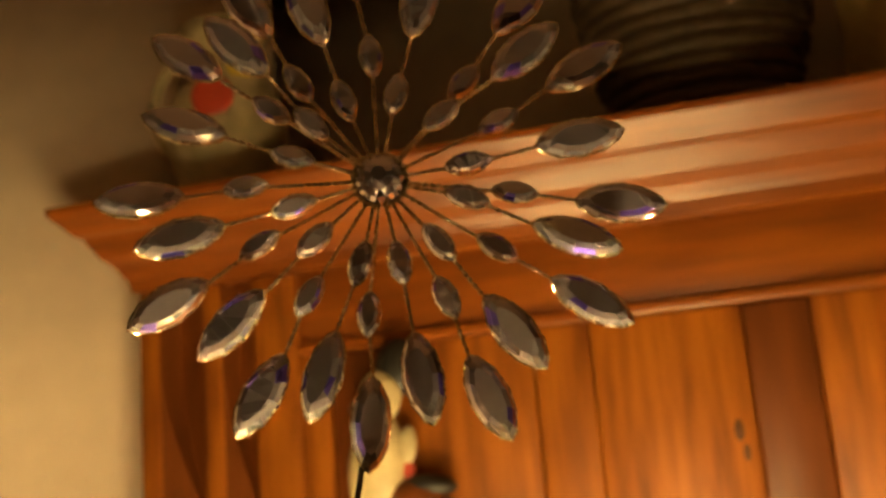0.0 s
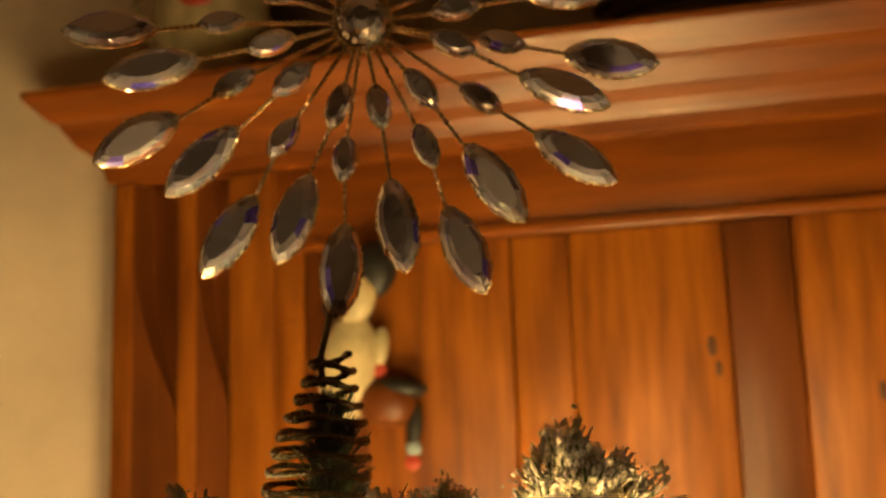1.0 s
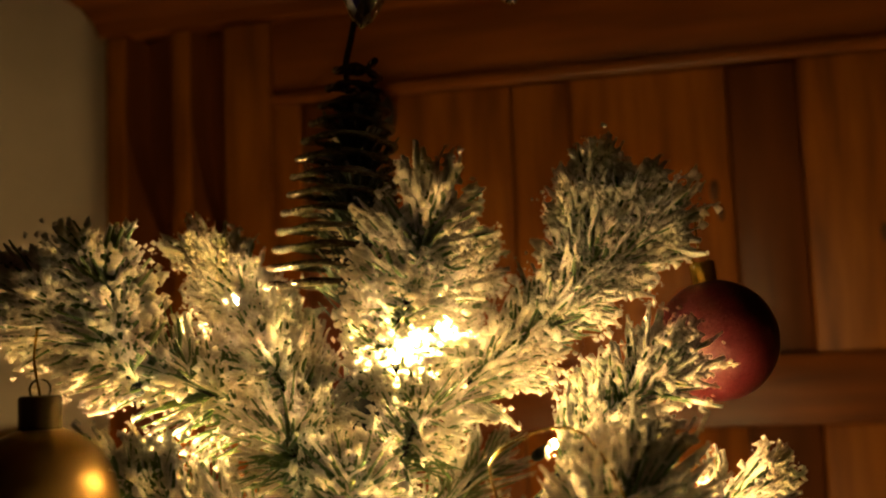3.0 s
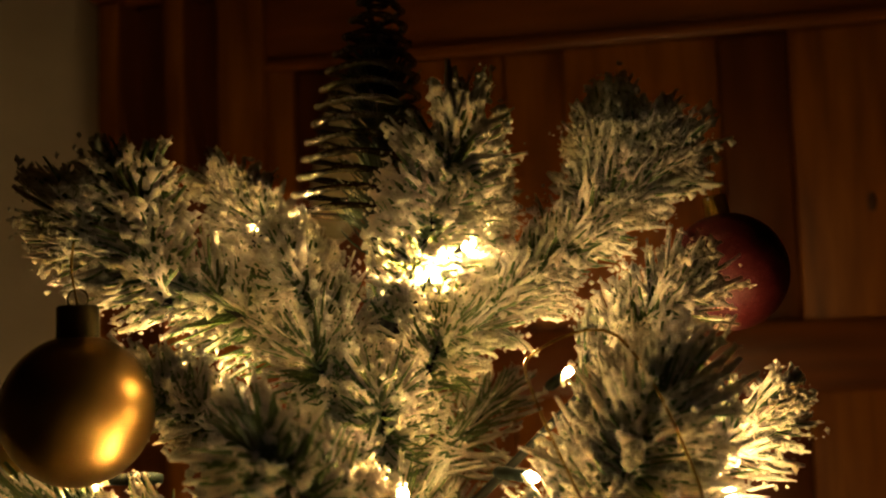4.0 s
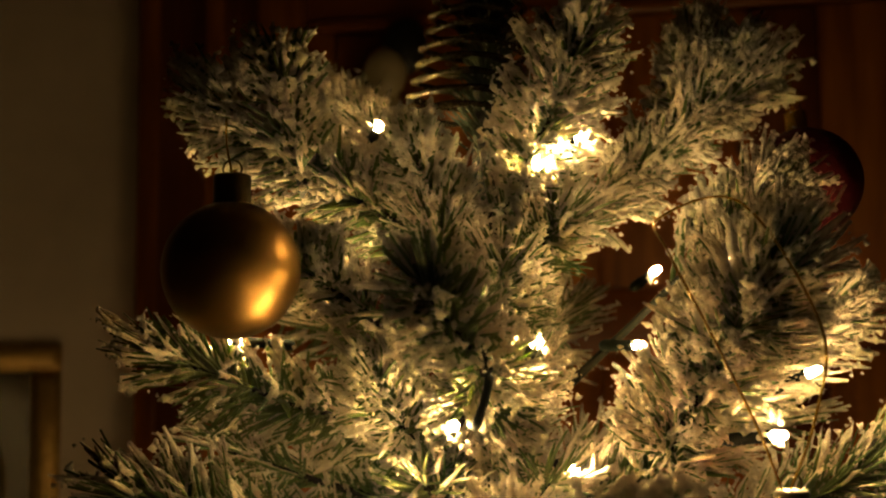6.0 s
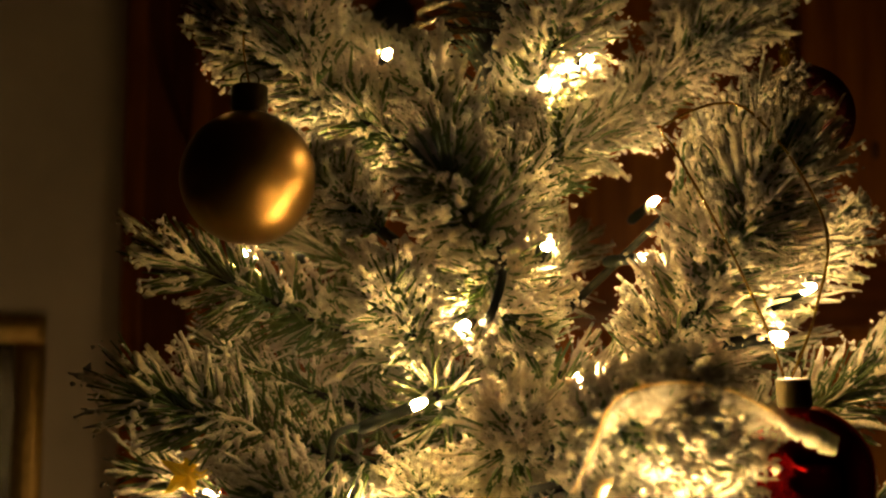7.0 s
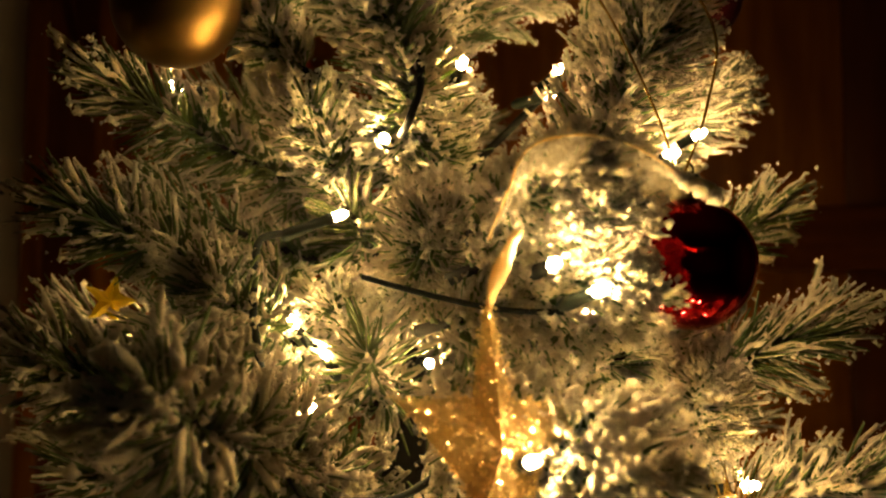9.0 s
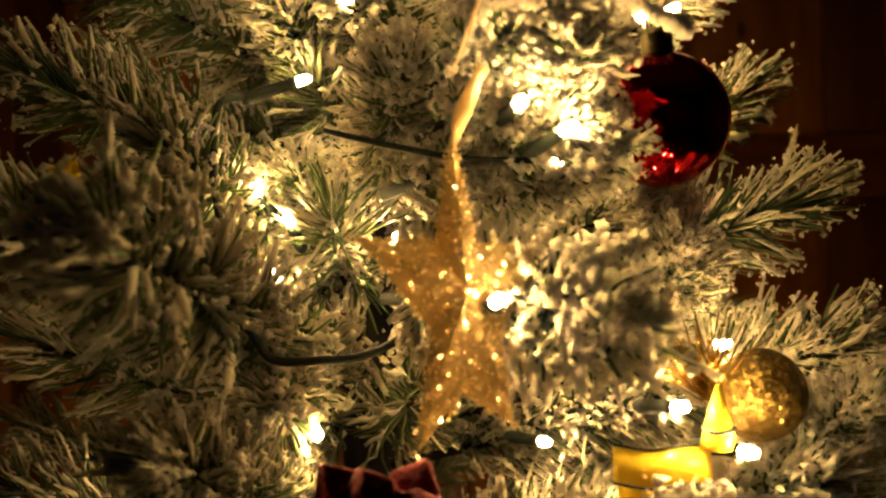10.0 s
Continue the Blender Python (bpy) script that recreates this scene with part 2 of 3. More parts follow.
def shell():
    part("wall_north", block(-2.2, 0.12, 0, 0.12, 0, 2.7, 0), PLASTER, None, m=WALL)
    part("wall_back", block(-0.95, 2.6, 0.47, 0.59, 0, 2.7, 0), PLASTER, None, m=CAB)
    # walls out of view, added in a dark colour to absorb light
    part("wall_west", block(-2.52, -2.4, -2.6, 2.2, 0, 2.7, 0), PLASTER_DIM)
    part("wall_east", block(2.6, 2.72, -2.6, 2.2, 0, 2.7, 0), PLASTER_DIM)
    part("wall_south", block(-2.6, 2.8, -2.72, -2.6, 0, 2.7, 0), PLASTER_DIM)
    part("floor", block(-2.8, 2.9, -2.8, 2.6, -0.1, 0, 0), FLOOR)
    # ceiling out of view, darkened for the same reason
    part("ceiling", block(-2.8, 2.9, -2.8, 2.6, 2.7, 2.8, 0), CEIL)
    for n, label in (("wall_north", "cream plastered wall beside the wooden cabinet"), ("wall_back", "cream plastered wall behind the cabinet"), ("wall_west", "unseen plastered side wall, darkened to cut bounced light"),
                     ("wall_east", "unseen plastered side wall, darkened to cut bounced light"), ("wall_south", "unseen plastered wall behind the camera, darkened to cut bounced light"), ("floor", "brown wooden floor"), ("ceiling", "unseen ceiling, darkened to cut bounced light")):
        tagged(bpy.data.objects[n], label, n.split("_")[0], kind="structure")


def cabinet():
    c = thing("cabinet", CAB, "tall orange-brown wooden cabinet with cornice and panelled doors", "cabinet")
    part("carcass", block(-0.75, 1.15, 0.055, 0.42, 0.0, 2.06, 0.004), WOOD_V, c)
    # cornice: a swept profile round the left end and the front
    prof = [(0.0, 1.985), (0.012, 1.9895), (0.016, 2.0091), (0.022, 2.0162), (0.03, 2.0295), (0.048, 2.0447), (0.062, 2.066), (0.068, 2.0767), (0.078, 2.0803), (0.106, 2.1088), (0.11, 2.1141), (0.11, 2.1248), (0.1, 2.1283), (-0.02, 2.1283), (-0.02, 1.985)]
    vs, fs = [], []
    for o, z in prof:
        vs += [(-0.75 - o, 0.43, z), (-0.75 - o, -o, z), (1.15 + o, -o, z), (1.15 + o, 0.43, z)]
    n = len(prof)
    for i in range(n):
        j = (i + 1) % n
        fs += [(4 * i + k, 4 * j + k, 4 * j + k + 1, 4 * i + k + 1) for k in range(3)]
    part("cornice", (vs, fs), WOOD_H, c, smooth=False)
    part("top_board", block(-0.735, 1.135, 0.0, 0.43, 2.128, 2.134, 0.001), WOOD_DARK, c)
    part("frieze", block(-0.47, 1.15, 0.0, 0.02, 1.862, 1.985, 0.002), WOOD_H, c)
    part("frieze_moulding", block(-0.47, 1.15, -0.012, 0.0, 1.850, 1.868, 0.004), WOOD_H, c)
    # left corner post with two scooped flutes
    post = part("corner_post", block(-0.75, -0.47, 0.048, 0.055, 0.0, 1.985, 0.002), WOOD_V, c)
    for u0, u1 in ((-0.75, -0.712), (-0.637, -0.602), (-0.548, -0.470)):
        part("post_fillet", block(u0, u1, -0.012, 0.048, 0.0, 1.985, 0.006), WOOD_V, c)
    for u0, u1 in ((-0.712, -0.637), (-0.602, -0.548)):
        zs = np.r_[0.0, 1.0, np.linspace(1.60, 1.985, 16)]
        v, f = [], []
        for z in zs:
            s = max(0.0, min(1.0, (z - 1.62) / 0.24))
            deep = 0.055 * s**0.5
            cut = u0 + (u1 - u0) * (1 - s) ** 1.6
            for x, y in ((u0, -0.0115), (cut, -0.0115), (cut + (u1 - cut) * 0.12, -0.0115 + deep), (u1, -0.0115 + deep * 0.5)):
                v.append((x, y, z))
        for i in range(len(zs) - 1):
            f += [(4 * i + h, 4 * i + h + 1, 4 * i + h + 5, 4 * i + h + 4) for h in range(3)]
        # shade of the scoop is put into the darker wood colour
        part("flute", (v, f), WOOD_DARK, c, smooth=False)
    # door leaves: stiles, rails and panels
    def board(name, u0, u1, z0, z1, front, mat):
        part(name, block(u0, u1, front, 0.02, z0, z1, 0.003), mat, c)
    board("stile", -0.470, -0.425, 0.1, 1.850, -0.006, WOOD_V)
    # sunk strip, its shade painted by the darker wood
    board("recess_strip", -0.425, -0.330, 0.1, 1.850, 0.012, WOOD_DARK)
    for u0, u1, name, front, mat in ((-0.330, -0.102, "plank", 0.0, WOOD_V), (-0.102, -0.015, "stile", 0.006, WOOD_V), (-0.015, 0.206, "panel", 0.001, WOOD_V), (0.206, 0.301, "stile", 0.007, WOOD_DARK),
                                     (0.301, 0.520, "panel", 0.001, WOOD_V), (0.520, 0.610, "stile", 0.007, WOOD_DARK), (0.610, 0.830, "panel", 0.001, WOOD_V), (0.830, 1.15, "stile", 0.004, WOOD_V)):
        for z0, z1 in ((1.442, 1.850), (0.62, 1.345), (0.1, 0.54)):
            board(name, u0 + 0.001, u1 - 0.001, z0, z1, front, mat)
    for z0, z1 in ((1.345, 1.442), (0.54, 0.62), (0.0, 0.1)):
        board("rail", -0.330, 1.15, z0 + 0.001, z1 - 0.001, -0.003, WOOD_H)


shell()
cabinet()


# ---- the tree ----
rng = np.random.default_rng(7)
tree = thing("christmas_tree", pose(-0.045, 0.62, 0), "artificial green Christmas tree with white flocked branch tips", "christmas tree")


def unit(v):
    return v / (np.linalg.norm(v, axis=-1, keepdims=True) + 1e-12)


CRUMB = np.array([(1, 0, 0), (-1, 0, 0), (0, 1, 0), (0, -1, 0), (0, 0, 1), (0, 0, -1)], float)
CRUMB_FACES = np.array([(0, 2, 4), (2, 1, 4), (1, 3, 4), (3, 0, 4), (2, 0, 5), (1, 2, 5), (3, 1, 5), (0, 3, 5)])
BLOB = np.array([(0, 0, 1), *((math.cos(q) * 0.87, math.sin(q) * 0.87, 0.45) for q in np.arange(5) * 1.2566), *((math.cos(q) * 0.87, math.sin(q) * 0.87, -0.45) for q in np.arange(5) * 1.2566 + 0.628), (0, 0, -1)], float)
BLOB_FACES = np.array([(0, 1 + k, 1 + (k + 1) % 5) for k in range(5)] + [(1 + k, 6 + k, 1 + (k + 1) % 5) for k in range(5)] + [(1 + (k + 1) % 5, 6 + k, 6 + (k + 1) % 5) for k in range(5)] + [(11, 6 + (k + 1) % 5, 6 + k) for k in range(5)])


def branch(base, tip, radius=0.030, density=2500, sag=0.02, flocked=0.8, start=0.2, width=1.0, lumps=1.35, rings=5, parent=tree, green=NEEDLE, knobs=0):
    """A stem with blunt needles all round it, most of them caked with lumpy white flock."""
    origin = np.array(parent.location)
    p0, p2 = np.array(base, float) - origin, np.array(tip, float) - origin
    p1 = (p0 + p2) / 2 - np.array([0, 0, sag])
    s = np.linspace(0, 1, 10)[:, None]
    line = (1 - s) ** 2 * p0 + 2 * s * (1 - s) * p1 + s**2 * p2
    ob = part("branch", tubes(line[None], np.linspace(0.0032, 0.0014, 10)[None], 6), STEM, parent)
    length = np.linalg.norm(p2 - p0)
    n = int(1.3 * density * length * (1 - start))
    t = start + (1 - start) * rng.random(n) ** 0.72
    c = (1 - t)[:, None] ** 2 * p0 + (2 * t * (1 - t))[:, None] * p1 + (t**2)[:, None] * p2
    ax = unit(2 * (1 - t)[:, None] * (p1 - p0) + 2 * t[:, None] * (p2 - p1))
    side = unit(np.cross(ax, np.array([0.13, 0.21, 1.0])))
    up = np.cross(side, ax)
    phi = np.arange(n) * 2.399963 + rng.normal(0, 0.35, n)
    rad = side * np.cos(phi)[:, None] + up * np.sin(phi)[:, None]
    end = np.clip((t - 0.80) / 0.20, 0, 1)
    lean = np.radians(np.clip(54 - 46 * end * rng.random(n) ** 0.7 + rng.normal(0, 11, n), 4, 86))
    way = unit(ax * np.cos(lean)[:, None] + rad * np.sin(lean)[:, None] + rng.normal(0, 0.07, (n, 3)))
    clump = np.array([noise.noise(Vector(q) * 38) for q in c + way * 0.02])
    size = radius * (1.08 + 0.30 * clump) * rng.uniform(0.80, 1.06, n)
    k = np.linspace(0, 0.93, 4)[None, :, None]
    curl = unit(ax + rng.normal(0, 0.5, (n, 3)))
    # neighbouring needles stick together at their ends
    ends = c + way * size[:, None]
    heads = ends[rng.choice(n, max(1, n // 6), replace=False)]
    near_head = heads[np.argmin(((ends[:, None] - heads[None]) ** 2).sum(-1), 1)]
    pull = (near_head - ends) * rng.uniform(0.1, 0.6, n)[:, None]
    paths = c[:, None] + way[:, None] * (size[:, None, None] * k) + curl[:, None] * (0.13 * size)[:, None, None] * k**2 + pull[:, None] * k**2
    r = 0.0010 * width * rng.uniform(0.8, 1.25, n)[:, None] * np.array([0.9, 1.1, 1.0, 0.6])[None]
    tagged(part("needles", tubes(paths, r, 3, 0.6), green, ob), kind="stuff")
    # flock: lumpy sleeves that cake the needles into blunt fingers, and loose crumbs
    has = rng.random(n) < np.clip(1.25 * flocked * (0.85 + 0.25 * way[:, 2] + 0.6 * clump), 0, 1)
    m = int(has.sum())
    if m:
        k2 = np.linspace(0, 1, rings)[None, :, None]
        f0 = rng.uniform(0.02, 0.30, m)[:, None, None]
        w = f0 + (rng.uniform(0.96, 1.10, m)[:, None, None] - f0) * k2
        at = lambda u: c[has][:, None] + way[has][:, None] * (size[has][:, None, None] * u) + curl[has][:, None] * (0.13 * size[has])[:, None, None] * u**2
        q = at(w) + rng.normal(0, 0.0007 * width, (m, rings, 3)) + np.array([0, 0, 0.0006])
        q = q + pull[has][:, None] * w**2
        thick = (0.00065 + 0.00085 * rng.random(m) ** 1.5)[:, None] * width
        rr = thick * rng.uniform(0.6, 1.4, (m, rings)) * np.interp(np.linspace(0, 1, rings), [0, 0.15, 0.5, 0.8, 0.93, 1], [0.4, 0.8, 1.0, 1.3, 1.3, 0.55])[None]
        v, f = tubes(q, rr, 4, 0.85)
        v = (np.array(v) + rng.normal(0, 0.00022 * width, (len(v), 3))).tolist()
        nb = int(m * lumps * 5.0)
        if nb:
            which = rng.integers(0, m, nb)
            u = (1.04 - 0.75 * rng.random(nb) ** 1.5)[:, None]
            cen = c[has][which] + way[has][which] * (size[has][which][:, None] * u) + curl[has][which] * (0.13 * size[has][which])[:, None] * u**2 + pull[has][which] * u**2
            cen = cen + rng.normal(0, 0.0018 * width, (nb, 3))
            rb = (0.0005 + 0.0015 * rng.random(nb) ** 2.2)[:, None, None] * width * rng.uniform(0.5, 1.5, (nb, 6, 1))
            bv = (cen[:, None] + (CRUMB + rng.normal(0, 0.25, (nb, 6, 3))) * rb).reshape(-1, 3)
            bf = (CRUMB_FACES[None] + (np.arange(nb) * 6)[:, None, None] + len(v)).reshape(-1, 3)
            v, f = v + bv.tolist(), f + bf.tolist()
        if knobs:
            # a knobbly cap of flock over the blunt end of the brush
            d = unit(rng.normal(0, 1, (knobs, 3)) + 1.1 * unit(p2 - p1))
            cen = p2 + d * (radius * rng.uniform(0.45, 0.95, knobs))[:, None]
            rb = (0.0009 + 0.0020 * rng.random(knobs) ** 1.6)[:, None, None] * rng.uniform(0.55, 1.4, (knobs, 12, 1))
            bv = (cen[:, None] + BLOB[None] * rb).reshape(-1, 3)
            bf = (BLOB_FACES[None] + (np.arange(knobs) * 12)[:, None, None] + len(v)).reshape(-1, 3)
            v, f = v + bv.tolist(), f + bf.tolist()
        tagged(part("flock", (v, f), FLOCK, ob, "crusty white flock"), kind="stuff")
    return ob


def root(z):
    return (-0.045 + 0.0, 0.62, z)


part("trunk", tubes(np.array([[(0, 0, 0.0), (0, 0, 0.5), (0, 0, 1.1), (0.002, -0.003, 1.40), (0, -0.006, 1.52)]]), np.array([[0.022, 0.02, 0.016, 0.010, 0.005]]), 12), STEM, tree)

# crown and face of the tree: tip, height of the root, radius of the brush, share of flock (cut to darken shaded
# branches)
for tip, z, rad, fl in (
    ((0.106, 0.611, 1.510), 1.425, 0.028, 1.0), ((-0.010, 0.520, 1.503), 1.41, 0.032, 0.85), ((-0.125, 0.670, 1.506), 1.42, 0.030, 0.8),
    ((-0.176, 0.556, 1.478), 1.40, 0.034, 0.58), ((-0.064, 0.470, 1.358), 1.31, 0.028, 0.6),
    ((0.088, 0.550, 1.438), 1.33, 0.030, 0.95), ((0.134, 0.575, 1.378), 1.28, 0.031, 0.95), ((-0.198, 0.528, 1.358), 1.30, 0.029, 0.3),
    ((-0.212, 0.525, 1.296), 1.24, 0.032, 0.28), ((-0.150, 0.475, 1.258), 1.20, 0.028, 0.4), ((-0.055, 0.455, 1.285), 1.24, 0.030, 0.85),
    ((-0.165, 0.375, 1.215), 1.14, 0.038, 0.5),
    ((0.152, 0.560, 1.305), 1.20, 0.032, 0.25), ((0.1415, 0.450, 1.173), 1.10, 0.034, 0.95), ((0.098, 0.395, 1.122), 1.04, 0.030, 0.95),
    ((-0.030, 0.380, 1.100), 1.02, 0.028, 0.8), ((-0.145, 0.415, 1.135), 1.05, 0.034, 0.6), ((0.045, 0.470, 1.235), 1.16, 0.030, 0.9),
    ((-0.215, 0.480, 1.225), 1.15, 0.034, 0.4), ((0.146, 0.500, 1.240), 1.16, 0.034, 0.42), ((-0.105, 0.520, 1.345), 1.26, 0.028, 0.7),
    ((-0.085, 0.560, 1.455), 1.38, 0.026, 0.75), ((0.02, 0.70, 1.505), 1.41, 0.028, 0.8),
):
    near = tip[1] < 0.40
    bare = tip[0] > 0.03 and tip[2] > 1.37
    branch(root(z - 0.03 * bare), tip, rad, flocked=fl, sag=0.006, start=(0.68 if tip[0] == 0.088 else 0.5) if bare and tip[1] < 0.6 else 0.2, width=1.3 if near or tip[2] > 1.42 else 1.08, density=2300 if near else 2450)

# side twigs: root, tip, radius, share of flock (cut on the first, to darken its unlit front)
for base, tip, rad, fl in (
    ((-0.0610, 0.468, 1.352), (-0.0868, 0.430, 1.3830), 0.027, 0.30), ((0.020, 0.555, 1.285), (0.054, 0.460, 1.388), 0.037, 0.98), ((-0.055, 0.500, 1.195), (0.001, 0.384, 1.190), 0.036, 1.4),
    ((0.070, 0.612, 1.485), (0.096, 0.618, 1.524), 0.024, 0.98),
    ((0.060, 0.612, 1.482), (0.082, 0.632, 1.535), 0.025, 0.95), ((-0.050, 0.450, 1.262), (0.000, 0.390, 1.284), 0.021, 1.0), ((-0.060, 0.470, 1.240), (0.000, 0.402, 1.260), 0.022, 1.0),
    ((-0.045, 0.440, 1.278), (-0.012, 0.384, 1.300), 0.021, 0.9), ((-0.010, 0.470, 1.235), (0.018, 0.405, 1.252), 0.019, 1.0), ((-0.140, 0.560, 1.436), (-0.150, 0.535, 1.492), 0.024, 0.5), 
    ((0.080, 0.520, 1.150), (0.062, 0.440, 1.215), 0.024, 0.9), ((-0.10, 0.560, 1.372), (-0.147, 0.535, 1.405), 0.024, 0.6), ((-0.06, 0.57, 1.195), (-0.090, 0.528, 1.250), 0.026, 0.95),
    ((-0.09, 0.52, 1.16), (-0.105, 0.455, 1.150), 0.026, 0.7), ((0.10, 0.47, 1.09), (0.118, 0.395, 1.150), 0.022, 0.95), ((0.03, 0.46, 1.07), (0.030, 0.372, 1.108), 0.022, 0.9),
):
    branch(base, tip, rad, density=3400, flocked=fl, sag=0.0, start=0.1, width=1.4 if tip[2] > 1.42 or tip[1] < 0.385 else 1.08, knobs=300 if fl > 1.3 else 0)

for tip, z in (((-0.015, 0.555, 1.425), 1.36), ((-0.075, 0.550, 1.415), 1.35), ((-0.045, 0.530, 1.395), 1.32), ((-0.040, 0.520, 1.345), 1.27)):
    branch(root(z), tip, 0.030, flocked=0.45, sag=0.0)

# a bare flocked twig that arches forward
k = np.linspace(0, 4, 32)
arch = np.stack([smooth_line(k, np.array(v)) for v in ((0.006, 0.013, 0.020, 0.027, 0.034), (0.366, 0.363, 0.362, 0.361, 0.362), (1.3015, 1.2985, 1.2945, 1.2912, 1.288))], -1) - np.array(tree.location)
part("twig", tubes((arch + rng.normal(0, 0.0006, arch.shape))[None], (np.linspace(0.0018, 0.0040, 32) + rng.uniform(-0.0009, 0.0009, 32))[None], 9), FLOCK, tree, "thick white-flocked twig")

# the leader inside the coil of the topper: unflocked, its green darkened for the shade there
branch((-0.045, 0.614, 1.44), (-0.042, 0.612, 1.562), 0.023, density=3600, flocked=0.03, sag=0.0, green=NEEDLE_CLEAN_SHADED)

# the rest of the tree, tier by tier
for k, z in enumerate(np.arange(0.22, 1.40, 0.075)):
    reach = min(0.44, 0.085 + 0.36 * (1.52 - z))
    for j in range(9):
        a = 2 * math.pi * (j + 0.5 * (k % 2) + rng.uniform(-0.2, 0.2)) / 9
        front = -math.sin(a)
        far = reach * (1 - 0.42 * max(0.0, front)) * rng.uniform(0.85, 1.0)
        near = z > 0.98
        if z > 1.27 and abs(math.cos(a)) > 0.25 and front > -0.5:
            continue
        branch(root(z), (-0.045 + far * math.cos(a), 0.62 + far * math.sin(a), z + 0.30 * far), 0.034, density=1100 if near else 300, width=1.05 if near else 1.9, lumps=0.35 if near else 0, flocked=0.5, sag=0.01)


# ---- topper ----
def crystal_mesh(length, wide, thick, violet=(), seed=1):
    """A pointed oval cut stone: beaded girdle, two rows of crown facets, a broken table and a shallow back."""
    n, v, f = 12, [], []
    rnd = random.Random(seed)
    for sx, sz, y in ((0.64, 0.52, -thick), (0.82, 0.76, -0.72 * thick), (0.95, 0.91, -0.20 * thick), (1.0, 1.0, -0.10 * thick), (1.0, 1.0, 0.12 * thick), (0.6, 0.5, 0.7 * thick)):
        for k in range(n):
            a = 2 * math.pi * k / n
            wob = rnd.uniform(-0.035, 0.035) * thick if sx < 0.9 else 0.0
            v.append((0.5 * length * sx * math.cos(a), y + wob, 0.5 * wide * sz * math.sin(a) * abs(math.sin(a)) ** 0.35))
    for i in range(5):
        f += [(i * n + k, i * n + (k + 1) % n, (i + 1) * n + (k + 1) % n, (i + 1) * n + k) for k in range(n)]
    # the table is cut lengthwise into strips
    f += [(1, 0, 11), (2, 1, 11, 10), (3, 2, 10, 9), (4, 3, 9, 8), (5, 4, 8, 7), (6, 5, 7)] + [tuple(range(5 * n, 6 * n))]
    me = mesh_of("crystal", (v, f), [GEM, GEM_VIOLET, SETTING], smooth=False)
    slots = [2 if 2 * n <= k < 4 * n else 0 for k in range(len(f))]
    # facets that carry a painted violet glint
    for k in violet:
        slots[k] = 1
    me.polygons.foreach_set("material_index", slots)
    return me


def topper():
    hub = Vector((-0.020, 0.615, 1.788))
    top = thing("tree_topper", Matrix.Translation(hub), "sparkling starburst tree topper of grey crystals on beaded wires", "tree topper")
    bigs = [crystal_mesh(0.055, 0.0245, 0.0072, q, i) for i, q in enumerate(((14,), (1, 13), (7, 19), (8, 4, 16), (2, 21), (9, 10)))]
    smalls = [crystal_mesh(0.029, 0.0150, 0.0052, q, 9 + i) for i, q in enumerate(((3,), (8, 20), (), (3, 14), (), (7, 19)))]
    angles = [7, 26, 38, 49, 74, 93, 108, 122, 132, 142, 160, 180, 193, 207, 222, 238, 251, 264, 278, 292, 306, 325, 338, 350]
    rnd = random.Random(3)
    for i, deg in enumerate(angles):
        a = math.radians(deg)
        inner, outer, end = (0.052, 0.119, 0.147) if i % 2 == 0 else (0.079, 0.141, 0.168)
        if deg in (38, 74, 108):
            outer, end = 0.116, 0.142
        depth = 0.004 if i % 2 else -0.004
        d = Vector((math.cos(a), 0, math.sin(a)))
        bow = Vector((-d.z, 0, d.x)) * rnd.uniform(-0.004, 0.004)
        pts = [d * 0.008, d * inner * 0.6 + bow * 0.6 + Vector((0, depth * 0.7, 0)), d * inner + bow + Vector((0, depth, 0)), d * (outer - 0.026) + Vector((0, depth, 0))]
        line = np.stack([smooth_line(np.linspace(0, 3, 60), np.array(pts)[:, c]) for c in range(3)], -1)
        part("wire", tubes(line[None], (0.0008 + 0.0008 * (np.arange(60) % 2))[None], 6), WIRE, top, "thin twisted beaded wire")
        for name, me, r in (("small_crystal", smalls[i * 5 % 6], inner), ("large_crystal", bigs[i * 7 % 6], outer)):
            m = Matrix.Translation(d * r + Vector((0, depth - 0.002, 0)) + (bow if r == inner else Vector())) @ Matrix.Rotation(-a, 4, "Y") @ pose(0, 0, 0, rnd.uniform(-14, 14), 0, rnd.uniform(-9, 9))
            part(name, me, None, top, m=m)
    # hub stone in its beaded cup
    n, v, f = 14, [], []
    for r, y in ((0.0045, -0.0150), (0.0092, -0.0132), (0.0128, -0.0090), (0.0146, -0.004), (0.0146, 0.0)):
        v += [(r * math.cos(2 * math.pi * (k + 0.5 * (r == 0.0092)) / n), y, r * math.sin(2 * math.pi * (k + 0.5 * (r == 0.0092)) / n)) for k in range(n)]
    for i in range(4):
        f += [(i * n + k, i * n + (k + 1) % n, (i + 1) * n + (k + 1) % n, (i + 1) * n + k) for k in range(n)]
    f += [tuple(range(n))]
    part("hub_crystal", (v, f), GEM, top, "round faceted stone", smooth=False)
    part("hub_cup", join(*[tubes(np.array([[(0.0158 * math.cos(q), 0.001 - 0.001 * i, 0.0158 * math.sin(q)) for q in np.linspace(0, 2 * math.pi, 29)]]), np.full((1, 29), 0.0016), 6) for i in range(3)]), WIRE, top)
    # stem and coil
    off = -hub
    part("stem", tube([Vector(p) + off for p in ((-0.038, 0.621, 1.645), (-0.040, 0.620, 1.632), (-0.043, 0.614, 1.615), (-0.046, 0.611, 1.600), (-0.045, 0.611, 1.585))], 0.0018, 8), COIL, top, "dark wire stem")
